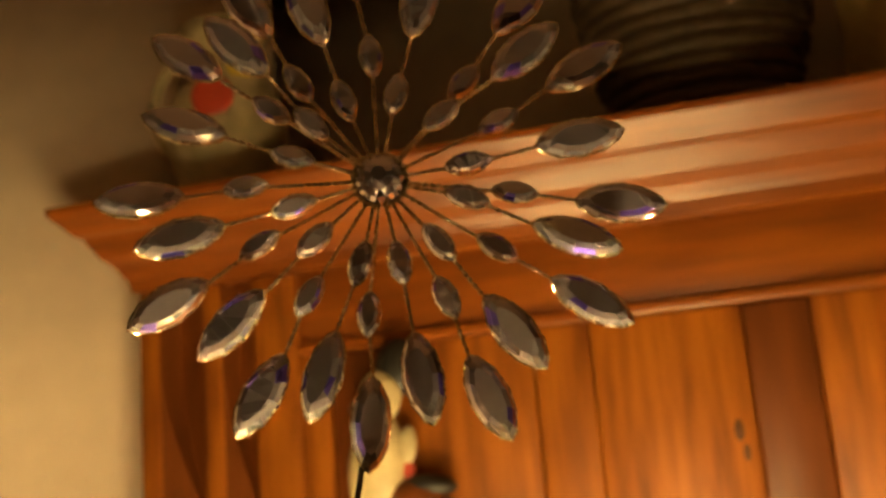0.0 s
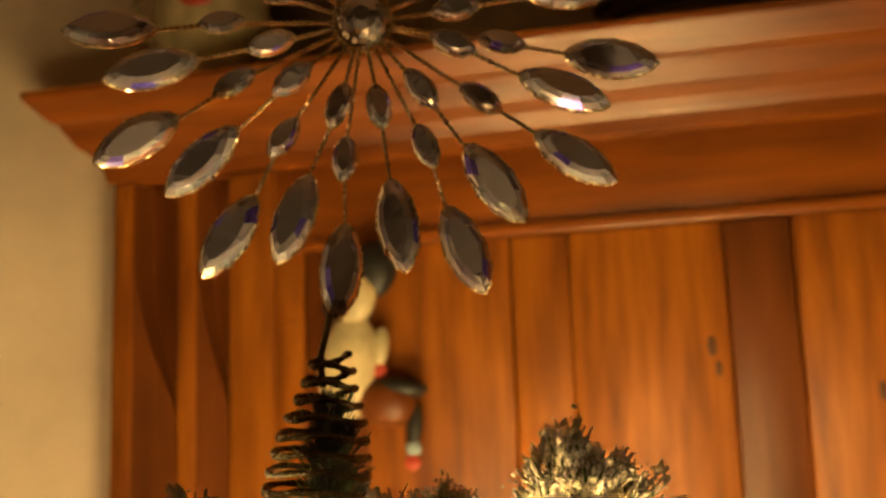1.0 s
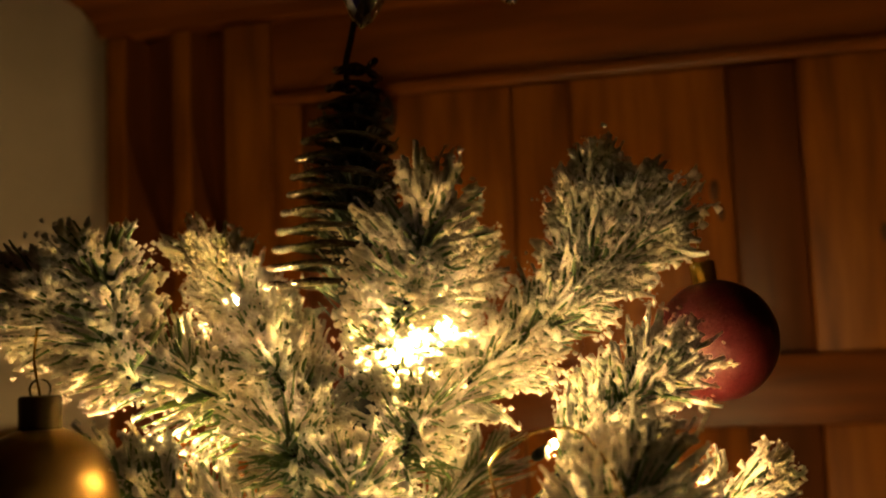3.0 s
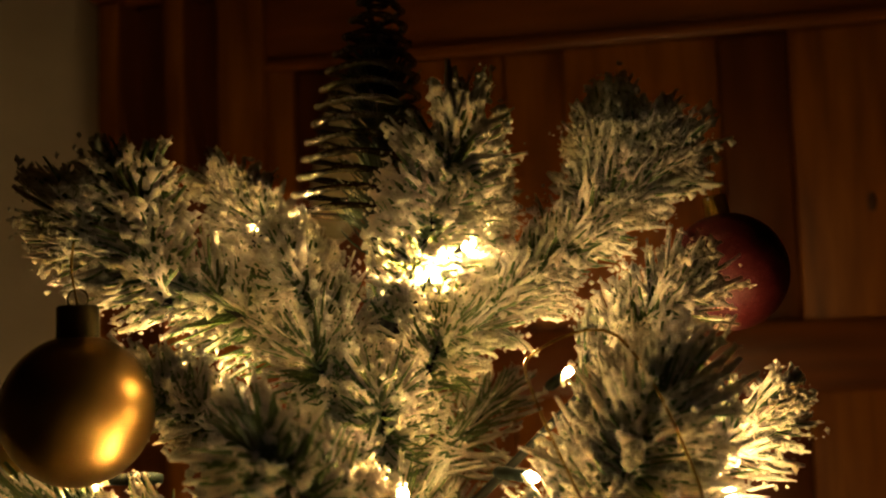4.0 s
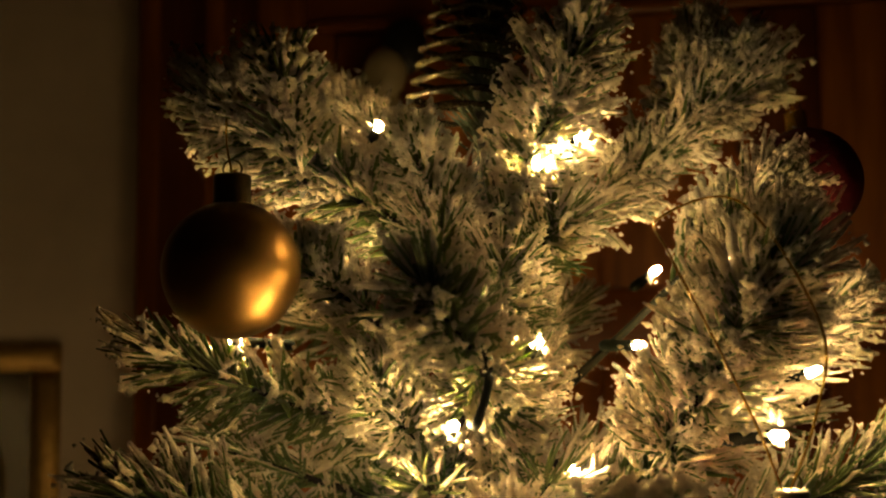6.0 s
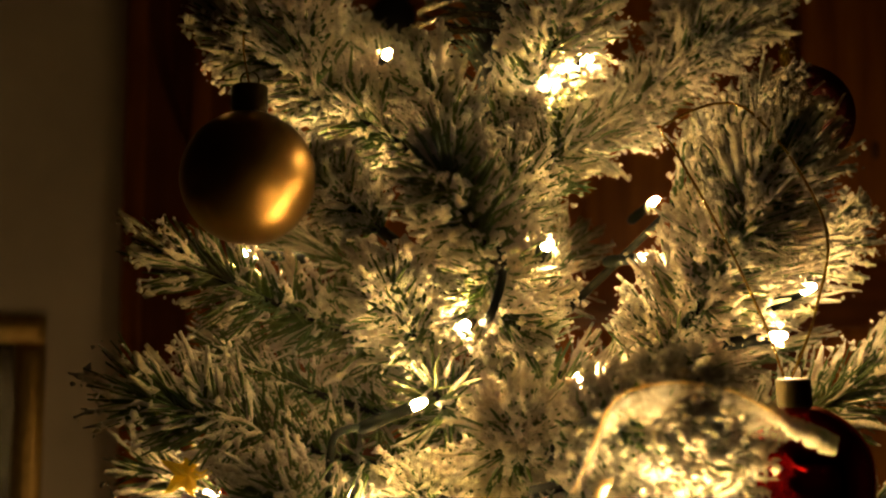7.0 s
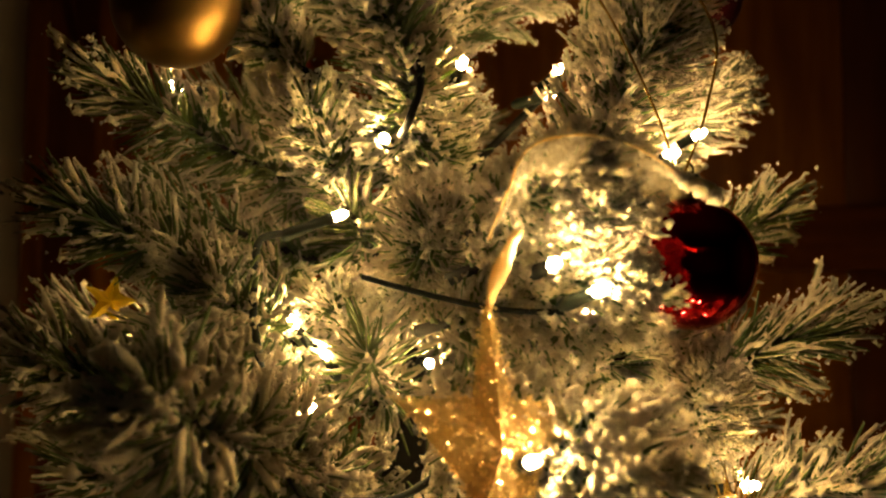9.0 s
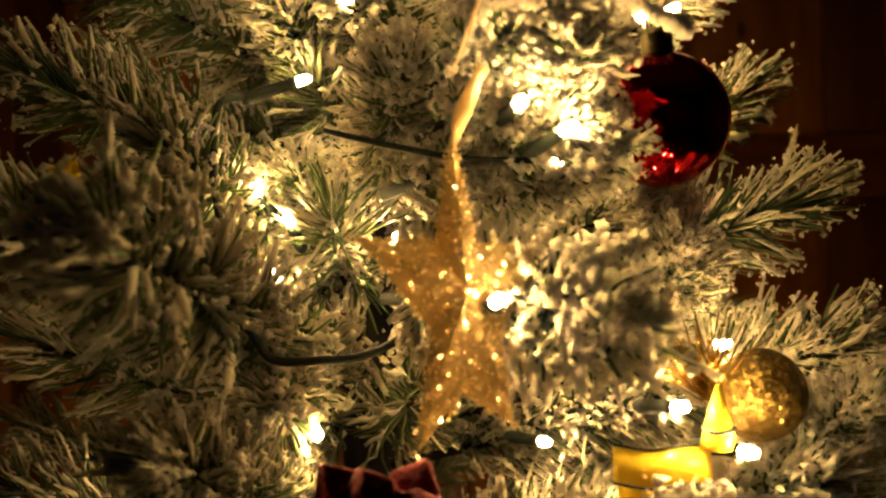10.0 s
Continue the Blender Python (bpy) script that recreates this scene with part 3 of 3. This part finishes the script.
    turns, u = 13.0, np.linspace(0, 1, 360)
    rad = np.interp(u, [0, 0.2, 0.36, 0.65, 1], [0.009, 0.0165, 0.0235, 0.0285, 0.034])
    cen = np.stack([-0.040 - 0.016 * u, np.full_like(u, 0.611), 1.602 - 0.118 * u], -1)
    ph = 2 * np.pi * turns * u
    path = cen + np.stack([rad * np.cos(ph), rad * np.sin(ph), 0.0012 * np.sin(3 * ph)], -1) + np.array(off)
    part("coil", tubes(path[None], (0.0019 + 0.0004 * np.sin(40 * ph / 2))[None], 7), COIL, top, "dark glittering wire coil")


topper()


# ---- ornaments ----
def bauble(centre, r, mat, cap_mat, label, lean=(0, 0), cord=(), cord_mat=GOLD, cap=1.0, category="christmas bauble"):
    b = thing("bauble", Matrix.Translation(centre) @ pose(0, 0, 0, lean[0], lean[1], 0), label, category, group="baubles on the tree")
    part("ball", lathe(ball_profile(r, -90, 90, 32), 56), mat, b)
    h, w = 0.0095 * cap, 0.0068 * cap
    part("cap", lathe([(w * 1.06, r * 0.965), (w, r * 0.985), (w, r * 0.985 + h), (w * 0.85, r * 0.985 + h + 0.0008), (0.0015, r * 0.985 + h + 0.001)], 24), cap_mat, b)
    q = np.linspace(0, 2 * np.pi, 17)
    part("ring", tubes(np.stack([0.0042 * np.cos(q), 0 * q, r + h + 0.0028 + 0.0042 * np.sin(q)], -1)[None], np.full((1, 17), 0.0005), 6), cap_mat, b)
    if len(cord):
        inv = b.matrix_basis.inverted()
        part("cord", tube([inv @ Vector(p) for p in cord], 0.0006, 6), cord_mat, b, "thin gold cord")
    return b


bauble((-0.170, 0.518, 1.397), 0.0310, GOLD_SATIN, BRONZE, "satin gold bauble with dark brass cap hanging from a branch", cord=((-0.170, 0.518, 1.440), (-0.173, 0.520, 1.455), (-0.174, 0.527, 1.468)), cap=1.25)
bauble((0.139, 0.620, 1.453), 0.0310, RED_MATT, GOLD, "frosted dark red bauble with gold cap", lean=(0, -8), cord=((0.133, 0.620, 1.495), (0.131, 0.618, 1.508), (0.130, 0.614, 1.522)))
bauble((0.053, 0.433, 1.269), 0.0285, RED_CHROME, BRONZE, "mirror-bright red glass bauble on a gold cord", lean=(0, -3), cord=((0.048, 0.433, 1.306), (0.036, 0.424, 1.330), (0.020, 0.425, 1.365), (0.008, 0.440, 1.398), (0.010, 0.462, 1.414), (0.040, 0.450, 1.42), (0.057, 0.415, 1.37), (0.058, 0.425, 1.335), (0.050, 0.433, 1.306)))

berry = thing("berry", Matrix.Translation((-0.0707, 0.5927, 1.2991)), "small dark red berry tucked among the branches", "berry")
part("fruit", lathe(ball_profile(0.0085, n=14), 20), RED_MATT, berry)
part("stalk", tube([(0, 0.2 * 0.0085, 0.9 * 0.0085), (0.001, 0.010, 1.5 * 0.0085), (0.002, 0.03, 1.2 * 0.0085)], 0.0007, 6), STEM, berry, "thin brown stalk")


def star_shape(points, centre, thick, waist=0.40, inner=()):
    """A puffed star through its outer points, and its inner corners where they are given."""
    c, ring = Vector(centre), []
    n = len(points)
    for i in range(n):
        a, b = Vector(points[i]), Vector(points[(i + 1) % n])
        ring += [a, Vector(inner[i]) if len(inner) else c + ((a + b) / 2 - c) * waist * 1.25]
    v = [tuple(p) for p in ring] + [(c.x, c.y - thick, c.z), (c.x, c.y + thick, c.z)]
    f = []
    for i in range(2 * n):
        j = (i + 1) % (2 * n)
        f += [(i, j, 2 * n), (j, i, 2 * n + 1)]
    bm = bmesh.new()
    vs = [bm.verts.new(p) for p in v]
    for face in f:
        bm.faces.new([vs[i] for i in face])
    bmesh.ops.subdivide_edges(bm, edges=bm.edges[:], cuts=4, use_grid_fill=True)
    for q in bm.verts:
        q.co += Vector(noise.noise_vector(q.co * 180)) * 0.0011
    bm.verts.index_update()
    shape = [q.co.copy() for q in bm.verts], [[q.index for q in face.verts] for face in bm.faces]
    bm.free()
    return shape


def glitter_star():
    o = Vector((-0.046, 0.383, 1.200))
    s = thing("star_ornament", Matrix.Translation(o), "translucent gold glitter star hanging on a ribbon", "star ornament")
    pts = [Vector(p) - o for p in ((-0.0487, 0.380, 1.2540), (-0.0830, 0.378, 1.2155), (-0.0622, 0.381, 1.1400), (-0.0262, 0.384, 1.1490), (-0.0095, 0.388, 1.2125))]
    inner = [Vector(p) - o for p in ((-0.0545, 0.383, 1.2150), (-0.0560, 0.383, 1.1835), (-0.0445, 0.383, 1.1610), (-0.0310, 0.383, 1.1820), (-0.0390, 0.383, 1.2140))]
    shape = star_shape(pts, (0.001, 0, -0.003), 0.010, 0.42, inner)
    part("star_body", shape, GLITTER_GOLD, s, smooth=False)
    # loose flakes that stand off the body
    base = np.array([tuple(p) for p in shape[0]])
    pick = base[rng.integers(0, len(base), 2400)] + rng.normal(0, 0.0012, (2400, 3))
    d1, d2 = rng.normal(0, 1, (2400, 3)), rng.normal(0, 1, (2400, 3))
    a = unit(d1) * 0.0006
    b = unit(np.cross(d1, d2)) * 0.0006
    v = np.stack([pick - a - b, pick + a - b, pick + a + b, pick - a + b], 1).reshape(-1, 3)
    tagged(part("glitter_coat", (v, np.arange(9600).reshape(-1, 4).tolist()), FLAKE, s, "bright gold glitter flakes", smooth=False), kind="stuff")
    k = np.linspace(0, 1, 12)
    mid = np.stack([-0.002 + 0.010 * k**1.5, -0.001 - 0.006 * k, 0.046 + 0.030 * k], -1)
    wid = 0.0012 + 0.0016 * np.sin(np.pi * k) ** 2 + 0.001 * k
    v = np.concatenate([mid - np.stack([wid, 0 * k, 0 * k], -1), mid + np.stack([wid, 0.002 * np.sin(9 * k), 0 * k], -1)])
    f = [(i, i + 1, i + 13, i + 12) for i in range(11)]
    rb = part("ribbon", (v, f), AMBER, s, "amber translucent hanging ribbon")
    rb.modifiers.new("thick", "SOLIDIFY").thickness = 0.0006
    # wide gauzy loop that drapes over the branch
    P = np.array([(-0.0500, 0.374, 1.272), (-0.0452, 0.368, 1.286), (-0.0385, 0.362, 1.303), (-0.0215, 0.359, 1.3085), (-0.0020, 0.359, 1.3060), (0.0150, 0.360, 1.2975), (0.0240, 0.364, 1.2930)]) - np.array(o)
    u = np.linspace(0, 6, 49)
    line = np.stack([smooth_line(u, P[:, c]) for c in range(3)], -1)
    grow = np.interp(u, [0, 1, 2, 4, 6], [0.003, 0.008, 0.017, 0.018, 0.006])
    rows = [line + np.stack([0 * u + 0.0012 * np.sin(5 * u + 3 * w), w * grow * 0.75, -w * grow * 0.66 + 0.0012 * np.sin(7 * u + 4 * w)], -1) for w in np.linspace(0, 1, 7)]
    gauze = part("gauze_loop", (np.concatenate(rows), [(49 * r + i, 49 * r + i + 1, 49 * r + i + 50, 49 * r + i + 49) for r in range(6) for i in range(48)]), ORGANZA, s, "wide translucent gauze loop")
    gauze.modifiers.new("thick", "SOLIDIFY").thickness = 0.0004
    part("gauze_edge", tubes(line[None], np.full((1, 49), 0.0005), 6), AMBER, s, "amber edge of the gauze")


glitter_star()


def small_star():
    o = Vector((-0.203, 0.575, 1.256))
    s = thing("star_ornament", Matrix.Translation(o) @ pose(0, 0, 0, 0, 14, 20), "small yellow star ornament with a red bead", "star ornament")
    part("star_body", star_shape([(0.0145 * math.sin(2 * math.pi * i / 5), 0, 0.0145 * math.cos(2 * math.pi * i / 5)) for i in range(5)], (0, 0, 0), 0.004, 0.42), RIBBON, s, smooth=False)
    part("bead", lathe(ball_profile(0.0045, n=8), 12), RED_PAINT, s, "red bead", m=pose(0.022, -0.004, -0.004))


small_star()


def gold_bow():
    o = Vector((0.045, 0.385, 1.145))
    b = thing("ornament_pick", Matrix.Translation(o), "gold ornament pick with foil ribbon, glitter ball and bristles", "ornament")
    def strip(name, pts, half, mat, updir):
        u = np.linspace(0, len(pts) - 1, 6 * (len(pts) - 1) + 1)
        P = np.array(pts, float)
        line = np.stack([smooth_line(u, P[:, c]) for c in range(3)], -1) - np.array(o)
        up = np.array(updir) * half
        v = np.concatenate([line - up, line + up])
        n = len(line)
        ob = part(name, (v, [(i, i + 1, i + 1 + n, i + n) for i in range(n - 1)]), mat, b)
        ob.modifiers.new("thick", "SOLIDIFY").thickness = 0.0005
        for side in (-1, 1):
            part("edge_line", tubes((line + side * up)[None], np.full((1, n), 0.0006), 5), BLACK, b, "thin black edge")
    strip("ribbon", [(0.0125, 0.388, 1.1335), (0.024, 0.381, 1.1320), (0.037, 0.380, 1.1335), (0.049, 0.383, 1.1325)], 0.0070, RIBBON, (0.05, 0.2, 0.97))
    strip("ribbon_tail", [(0.016, 0.392, 1.121), (0.032, 0.388, 1.119), (0.050, 0.388, 1.113)], 0.007, RIBBON, (0.05, 0.3, 0.95))
    part("cone", lathe([(0.0068, -0.012), (0.0063, -0.009), (0.0040, 0.001), (0.0009, 0.0115)], 20), RIBBON, b, "shiny yellow paper cone", m=pose(0.0040, -0.008, 0.0065, 14, -6, 0))
    part("cone_band", tubes(np.array([[(0.0056 * math.cos(q), 0.0056 * math.sin(q), -0.0050) for q in np.linspace(0, 6.2832, 21)]]), np.full((1, 21), 0.0007), 5), BLACK, b, m=pose(0.0040, -0.008, 0.0065, 14, -6, 0))
    part("glitter_ball", lathe(ball_profile(0.0182, n=20), 32), GLITTER_DARK, b, "round gold glitter ball", m=pose(0.0327, 0.015, 0.0112))
    n = 90
    d = unit(np.stack([rng.normal(-0.35, 0.50, n), rng.normal(-0.1, 0.25, n), rng.uniform(0.5, 1.0, n)], -1))
    root0 = np.array([0.012, 0.016, 0.012]) + rng.normal(0, 0.002, (n, 3))
    k = np.array([0, 0.5, 1.0])[None, :, None]
    part("bristles", tubes(root0[:, None] + d[:, None] * (rng.uniform(0.018, 0.036, n)[:, None, None] * k), np.tile([0.0004, 0.0004, 0.0002], (n, 1)), 4), GOLD, b, "fan of gold bristles")


gold_bow()


def poinsettia():
    o = Vector((-0.080, 0.352, 1.112))
    p = thing("poinsettia", Matrix.Translation(o) @ pose(0, 0, 0, -18, 0, 0), "dark red velvet poinsettia flower on a branch", "artificial flower")
    for ring, count, size, lift in ((0, 6, 0.034, 0.5), (1, 5, 0.024, 1.0)):
        for i in range(count):
            v, f, n = [], [], 9
            for a in range(n):
                s = a / (n - 1)
                w = 0.011 * math.sin(math.pi * min(1, s * 0.93 + 0.05)) * (1 + 0.12 * math.sin(9 * s * 3.1416))
                for t in (-1, -0.5, 0, 0.5, 1):
                    v.append((size * s, w * t, lift * 0.012 * math.sin(2.2 * s) + 0.0022 * abs(t) + 0.0015 * math.sin(7 * s + 4 * t)))
            for a in range(n - 1):
                f += [(5 * a + b, 5 * a + b + 1, 5 * a + b + 6, 5 * a + b + 5) for b in range(4)]
            ob = part("petal", (v, f), RED_VELVET, p, m=pose(0, 0, 0.003 * ring, 90, 0, 0) @ pose(0, 0, 0, 0, 0, 360 * i / count + 30 * ring))
            ob.modifiers.new("thick", "SOLIDIFY").thickness = 0.0008
    part("flower_centre", lathe(ball_profile(0.005, n=8), 12), GOLD, p, m=pose(0, -0.004, 0))


poinsettia()

# ---- string of lights ----
lights = thing("light_string", pose(-0.045, 0.62, 0), "string of warm white LED lights on dark cable", "string lights")
bulb_mesh = mesh_of("bulb", lathe([(0.0002, 0.0065), (0.0013, 0.0058), (0.0020, 0.0038), (0.0022, 0.0), (0.0020, -0.002)], 10), LED)
socket_mesh = mesh_of("socket", lathe([(0.0022, -0.027), (0.0031, -0.024), (0.0031, -0.016), (0.0027, -0.015), (0.0027, -0.004), (0.0030, -0.0035), (0.0028, -0.001)], 10), CABLE)


def led(place, way):
    m = Matrix.Translation(Vector(place) - Vector(lights.location)) @ Vector(way).to_track_quat("Z", "Y").to_matrix().to_4x4()
    s = part("socket", socket_mesh, None, lights, m=m)
    part("bulb", bulb_mesh, None, s, "glowing warm white bulb")


LEDS = [(-0.1030, 0.606, 1.4800), (-0.026, 0.546, 1.450), (-0.039, 0.476, 1.363), (0.053, 0.630, 1.403), (0.061, 0.475, 1.324), (-0.1690, 0.553, 1.3650), (-0.137, 0.572, 1.400), (-0.073, 0.486, 1.329),
        (-0.024, 0.380, 1.264), (-0.112, 0.505, 1.244), (0.106, 0.497, 1.171), (-0.101, 0.517, 1.171), (0.0336, 0.378, 1.1546), (0.0563, 0.372, 1.1385), (0.0757, 0.432, 1.1742),
        (-0.104, 0.50, 1.205), (0.003, 0.42, 1.249), (-0.190, 0.590, 1.243), (-0.008, 0.376, 1.254), (0.032, 0.500, 1.190), (-0.098, 0.500, 1.230), (-0.0053, 0.545, 1.4626)]
for p in LEDS:
    q = Vector(p) - Vector((-0.045, 0.62, p[2] - 0.03))
    led(p, (q if q.length > 0.12 else Vector((0.02, -0.1, 0.03))) + Vector(rng.normal(0, 0.02, 3)))
# extra bulbs hidden among the branches, added to brighten the flock around them
for p in ((-0.090, 0.450, 1.140), (0.019, 0.500, 1.128), (-0.150, 0.475, 1.100), (-0.018, 0.540, 1.458), (0.016, 0.525, 1.362), (-0.015, 0.530, 1.305), (-0.045, 0.525, 1.225),
          (-0.01, 0.47, 1.165), (0.03, 0.45, 1.095)):
    led(p, Vector(p) - Vector((-0.045, 0.66, p[2])))
led((-0.0945, 0.499, 1.2935), (0.9, 0.1, 0.36))
# unseen bulb added to light the back branch on the right
led((0.082, 0.560, 1.396), (0.3, 0.4, 0.8))
led((0.106, 0.545, 1.348), (0.5, -0.5, 0.3))
# bulb added just before the star, to light the star and brush
led((-0.0357, 0.370, 1.1929), (0.1, -0.9, 0.2))
for k, z in enumerate(np.arange(0.35, 1.10, 0.05)):
    reach = min(0.44, 0.085 + 0.36 * (1.52 - z)) * 0.88
    a = 0.7 + 0.9 * (k % 3) + rng.uniform(-0.35, 0.35)
    led((-0.045 + reach * math.cos(a), 0.62 + reach * math.sin(a), z), (math.cos(a), math.sin(a), 0.4))
# crumbs of flock that cake the bulbs
spots = np.repeat(np.array(LEDS), 6, 0)
spots = spots + rng.normal(0, 0.0028, spots.shape) + np.array([0.0, -0.0015, -0.001]) - np.array(lights.location)
crumb = (spots[:, None] + BLOB[None] * (rng.uniform(0.0006, 0.0020, len(spots))[:, None, None] * rng.uniform(0.5, 1.5, (len(spots), 12, 1)))).reshape(-1, 3)
tagged(part("caked_flock", (crumb.tolist(), (BLOB_FACES[None] + (np.arange(len(spots)) * 12)[:, None, None]).reshape(-1, 3).tolist()), FLOCK, lights, "white flock crumbs"), kind="stuff")
o = Vector(lights.location)
for pts in (((-0.117, 0.4965, 1.2850), (-0.1255, 0.493, 1.2835), (-0.1300, 0.490, 1.2790), (-0.1312, 0.484, 1.265), (-0.1316, 0.478, 1.248), (-0.129, 0.468, 1.230), (-0.126, 0.452, 1.212), (-0.1245, 0.440, 1.194), (-0.116, 0.438, 1.181), (-0.108, 0.440, 1.171), (-0.090, 0.438, 1.1705), (-0.072, 0.440, 1.172), (-0.05, 0.46, 1.18)),
            ((-0.0676, 0.455, 1.3691), (-0.0625, 0.455, 1.3617), (-0.0614, 0.455, 1.3482), (-0.0663, 0.455, 1.3321), (-0.066, 0.480, 1.330)),
            ((-0.088, 0.440, 1.262), (-0.062, 0.425, 1.254), (-0.035, 0.412, 1.248), (-0.010, 0.405, 1.247)),
            ((-0.098, 0.585, 1.452), (-0.094, 0.575, 1.465), (-0.090, 0.588, 1.478))):
    part("cable", tube([Vector(p) - o for p in pts], 0.0013 if pts[0][0] == -0.088 else 0.0019, 8), CABLE, lights)


# ---- things on the wall and the cabinet ----
def picture():
    p = thing("picture", WALL @ pose(-0.415, 0, 1.155), "gilt-framed small picture hanging on the cream wall", "picture frame")
    w, h, t = 0.175, 0.212, 0.046
    for x0, x1, z0, z1 in ((-w, w, h - t, h), (-w, w, -h, -h + t), (-w, -w + t, -h + t, h - t), (w - t, w, -h + t, h - t)):
        part("frame_bar", join(block(x0, x1, -0.018, 0, z0, z1, 0.004), block(x0 + 0.006, x1 - 0.006, -0.027, -0.016, z0 + 0.006, z1 - 0.006, 0.005)), GILT, p)
    part("print", block(-w + t, w - t, -0.006, -0.002, -h + t, h - t, 0), PAPER, p, "pale print with dark shapes")
    part("print_shape", lathe([(0.06, 0), (0.055, 0.0015)], 28), PRINT_DARK, p, "dark blurred shape", m=pose(0.045, -0.006, -0.05, 90, 0, 0))
    g = part("pane", block(-w + t, w - t, -0.011, -0.009, -h + t, h - t, 0), PANE, p, "clear glass")
    g.visible_shadow = False


picture()


def jug():
    j = thing("jug", CAB @ pose(-0.622, 0.085, 2.134), "cream ceramic jug painted with red and yellow flowers", "jug")
    part("body", lathe([(0.062, 0), (0.070, 0.008), (0.098, 0.08), (0.106, 0.135), (0.094, 0.20), (0.070, 0.255), (0.070, 0.300), (0.082, 0.336), (0.078, 0.338), (0.064, 0.300)], 40), CREAM, j)
    q = np.linspace(-1.25, 1.25, 14)
    part("handle", tubes(np.stack([-0.084 - 0.060 * np.cos(q), 0 * q, 0.205 + 0.09 * np.sin(q)], -1)[None], np.full((1, 14), 0.0105), 10), CREAM, j)
    for x, z, r, mat, n in ((0.020, 0.175, 0.038, RED_PAINT, "red_flower"), (0.055, 0.235, 0.024, YELLOW_PAINT, "yellow_flower"), (-0.045, 0.225, 0.028, PRINT_DARK, "leaf_mark")):
        y = -math.sqrt(max(0, (0.104 if z < 0.2 else 0.084) ** 2 - x * x)) + 0.002
        part(n, lathe(ball_profile(r, -90, 90, 8, 0.22), 14), mat, j, m=Matrix.Translation((x, y, z)) @ pose(0, 0, 0, 90, 0, math.degrees(math.atan2(x, -y))))



jug()


def basket():
    b = thing("basket", CAB @ pose(0.20, 0.17, 2.134), "dark woven wicker basket on top of the cabinet", "basket")
    for i in range(13):
        z = 0.014 + 0.026 * i
        r = 0.12 + 0.07 * math.sin(1.5 * i / 12)
        q = np.linspace(0, 2 * np.pi, 73)
        wob = 0.004 * np.sin(18 * q + (i % 2) * np.pi)
        part("wicker_coil", tubes(np.stack([(r + wob) * np.cos(q), (r + wob) * 0.72 * np.sin(q), z + 0 * q], -1)[None], np.full((1, 73), 0.0145), 8), WICKER, b)
    q = np.linspace(0, 2 * np.pi, 97)
    part("rim", tubes(np.stack([0.197 * np.cos(q), 0.142 * np.sin(q), 0.355 + 0.006 * np.sin(24 * q)], -1)[None], (0.022 + 0.003 * np.sin(24 * q))[None], 10), WICKER, b)


basket()


def cushion():
    bm = bmesh.new()
    bmesh.ops.create_grid(bm, x_segments=14, y_segments=14, size=1)
    shape_v, shape_f = [], []
    for side in (-1, 1):
        n0 = len(shape_v)
        for v in bm.verts:
            x, z = v.co.x, v.co.y
            shape_v.append((0.15 * x, side * 0.055 * math.sqrt(max(0, (1 - x**4) * (1 - z**4))), 0.165 * z + 0.165))
        shape_f += [[n0 + v.index for v in f.verts] for f in bm.faces]
    bm.free()
    c = thing("cushion", CAB @ pose(0.580, 0.16, 2.137, -8, 0, 0), "ochre linen cushion standing on the cabinet", "cushion")
    part("cover", (shape_v, shape_f), LINEN, c)


cushion()


def figurine():
    """A small carved figure, plain shapes only, hung against the cabinet door."""
    parts = [((0, 0, 0.0), 0.045, 0.085, 0), ((0.0, -0.01, 0.105), 0.034, 0.040, 0), ((0.022, 0.0, 0.15), 0.036, 0.045, 1), ((-0.012, 0, 0.085), 0.04, 0.02, 1),
             ((0.045, 0, 0.035), 0.014, 0.03, 0), ((0.048, 0, 0.0), 0.012, 0.012, 2), ((0.065, 0, -0.045), 0.045, 0.035, 4), ((0.085, 0.0, -0.02), 0.04, 0.016, 1),
             ((0.11, 0, -0.075), 0.012, 0.035, 1), ((0.112, 0, -0.105), 0.012, 0.012, 3), ((0.113, 0, -0.125), 0.012, 0.012, 2)]
    shapes, slots = [], []
    for (x, y, z), r, h, slot in parts:
        v, f = lathe(ball_profile(r, n=12, squash=h / r), 18)
        shapes.append(([(p[0] + x, p[1] * 0.6 + y, p[2] + z) for p in v], f))
        slots += [slot] * len(f)
    me = mesh_of("figurine", join(*shapes), [CREAM, BLACK, RED_PAINT, BLUE_GREY, WOOD_DARK])
    me.polygons.foreach_set("material_index", slots)
    ob = new("figurine", me)
    ob.matrix_basis = CAB @ pose(-0.345, -0.036, 1.665, 0, 8, 0)
    tagged(ob, "small cream, black and red figurine hanging on the cabinet", "figurine")


figurine()
for u, z, w, h in ((0.180, 1.672, 0.007, 0.016), (0.187, 1.640, 0.005, 0.012), (-0.060, 1.56, 0.006, 0.013), (0.40, 1.60, 0.006, 0.014)):
    v, f = lathe([(1.0, 0.0), (0.9, 0.0012), (0.3, 0.0018)], 18)
    part("knot", ([(q[0] * w, -q[2], q[1] * h) for q in v], f), WOOD_KNOT, bpy.data.objects["cabinet"], "dark knot in the wood", m=pose(u, 0.0015, z))
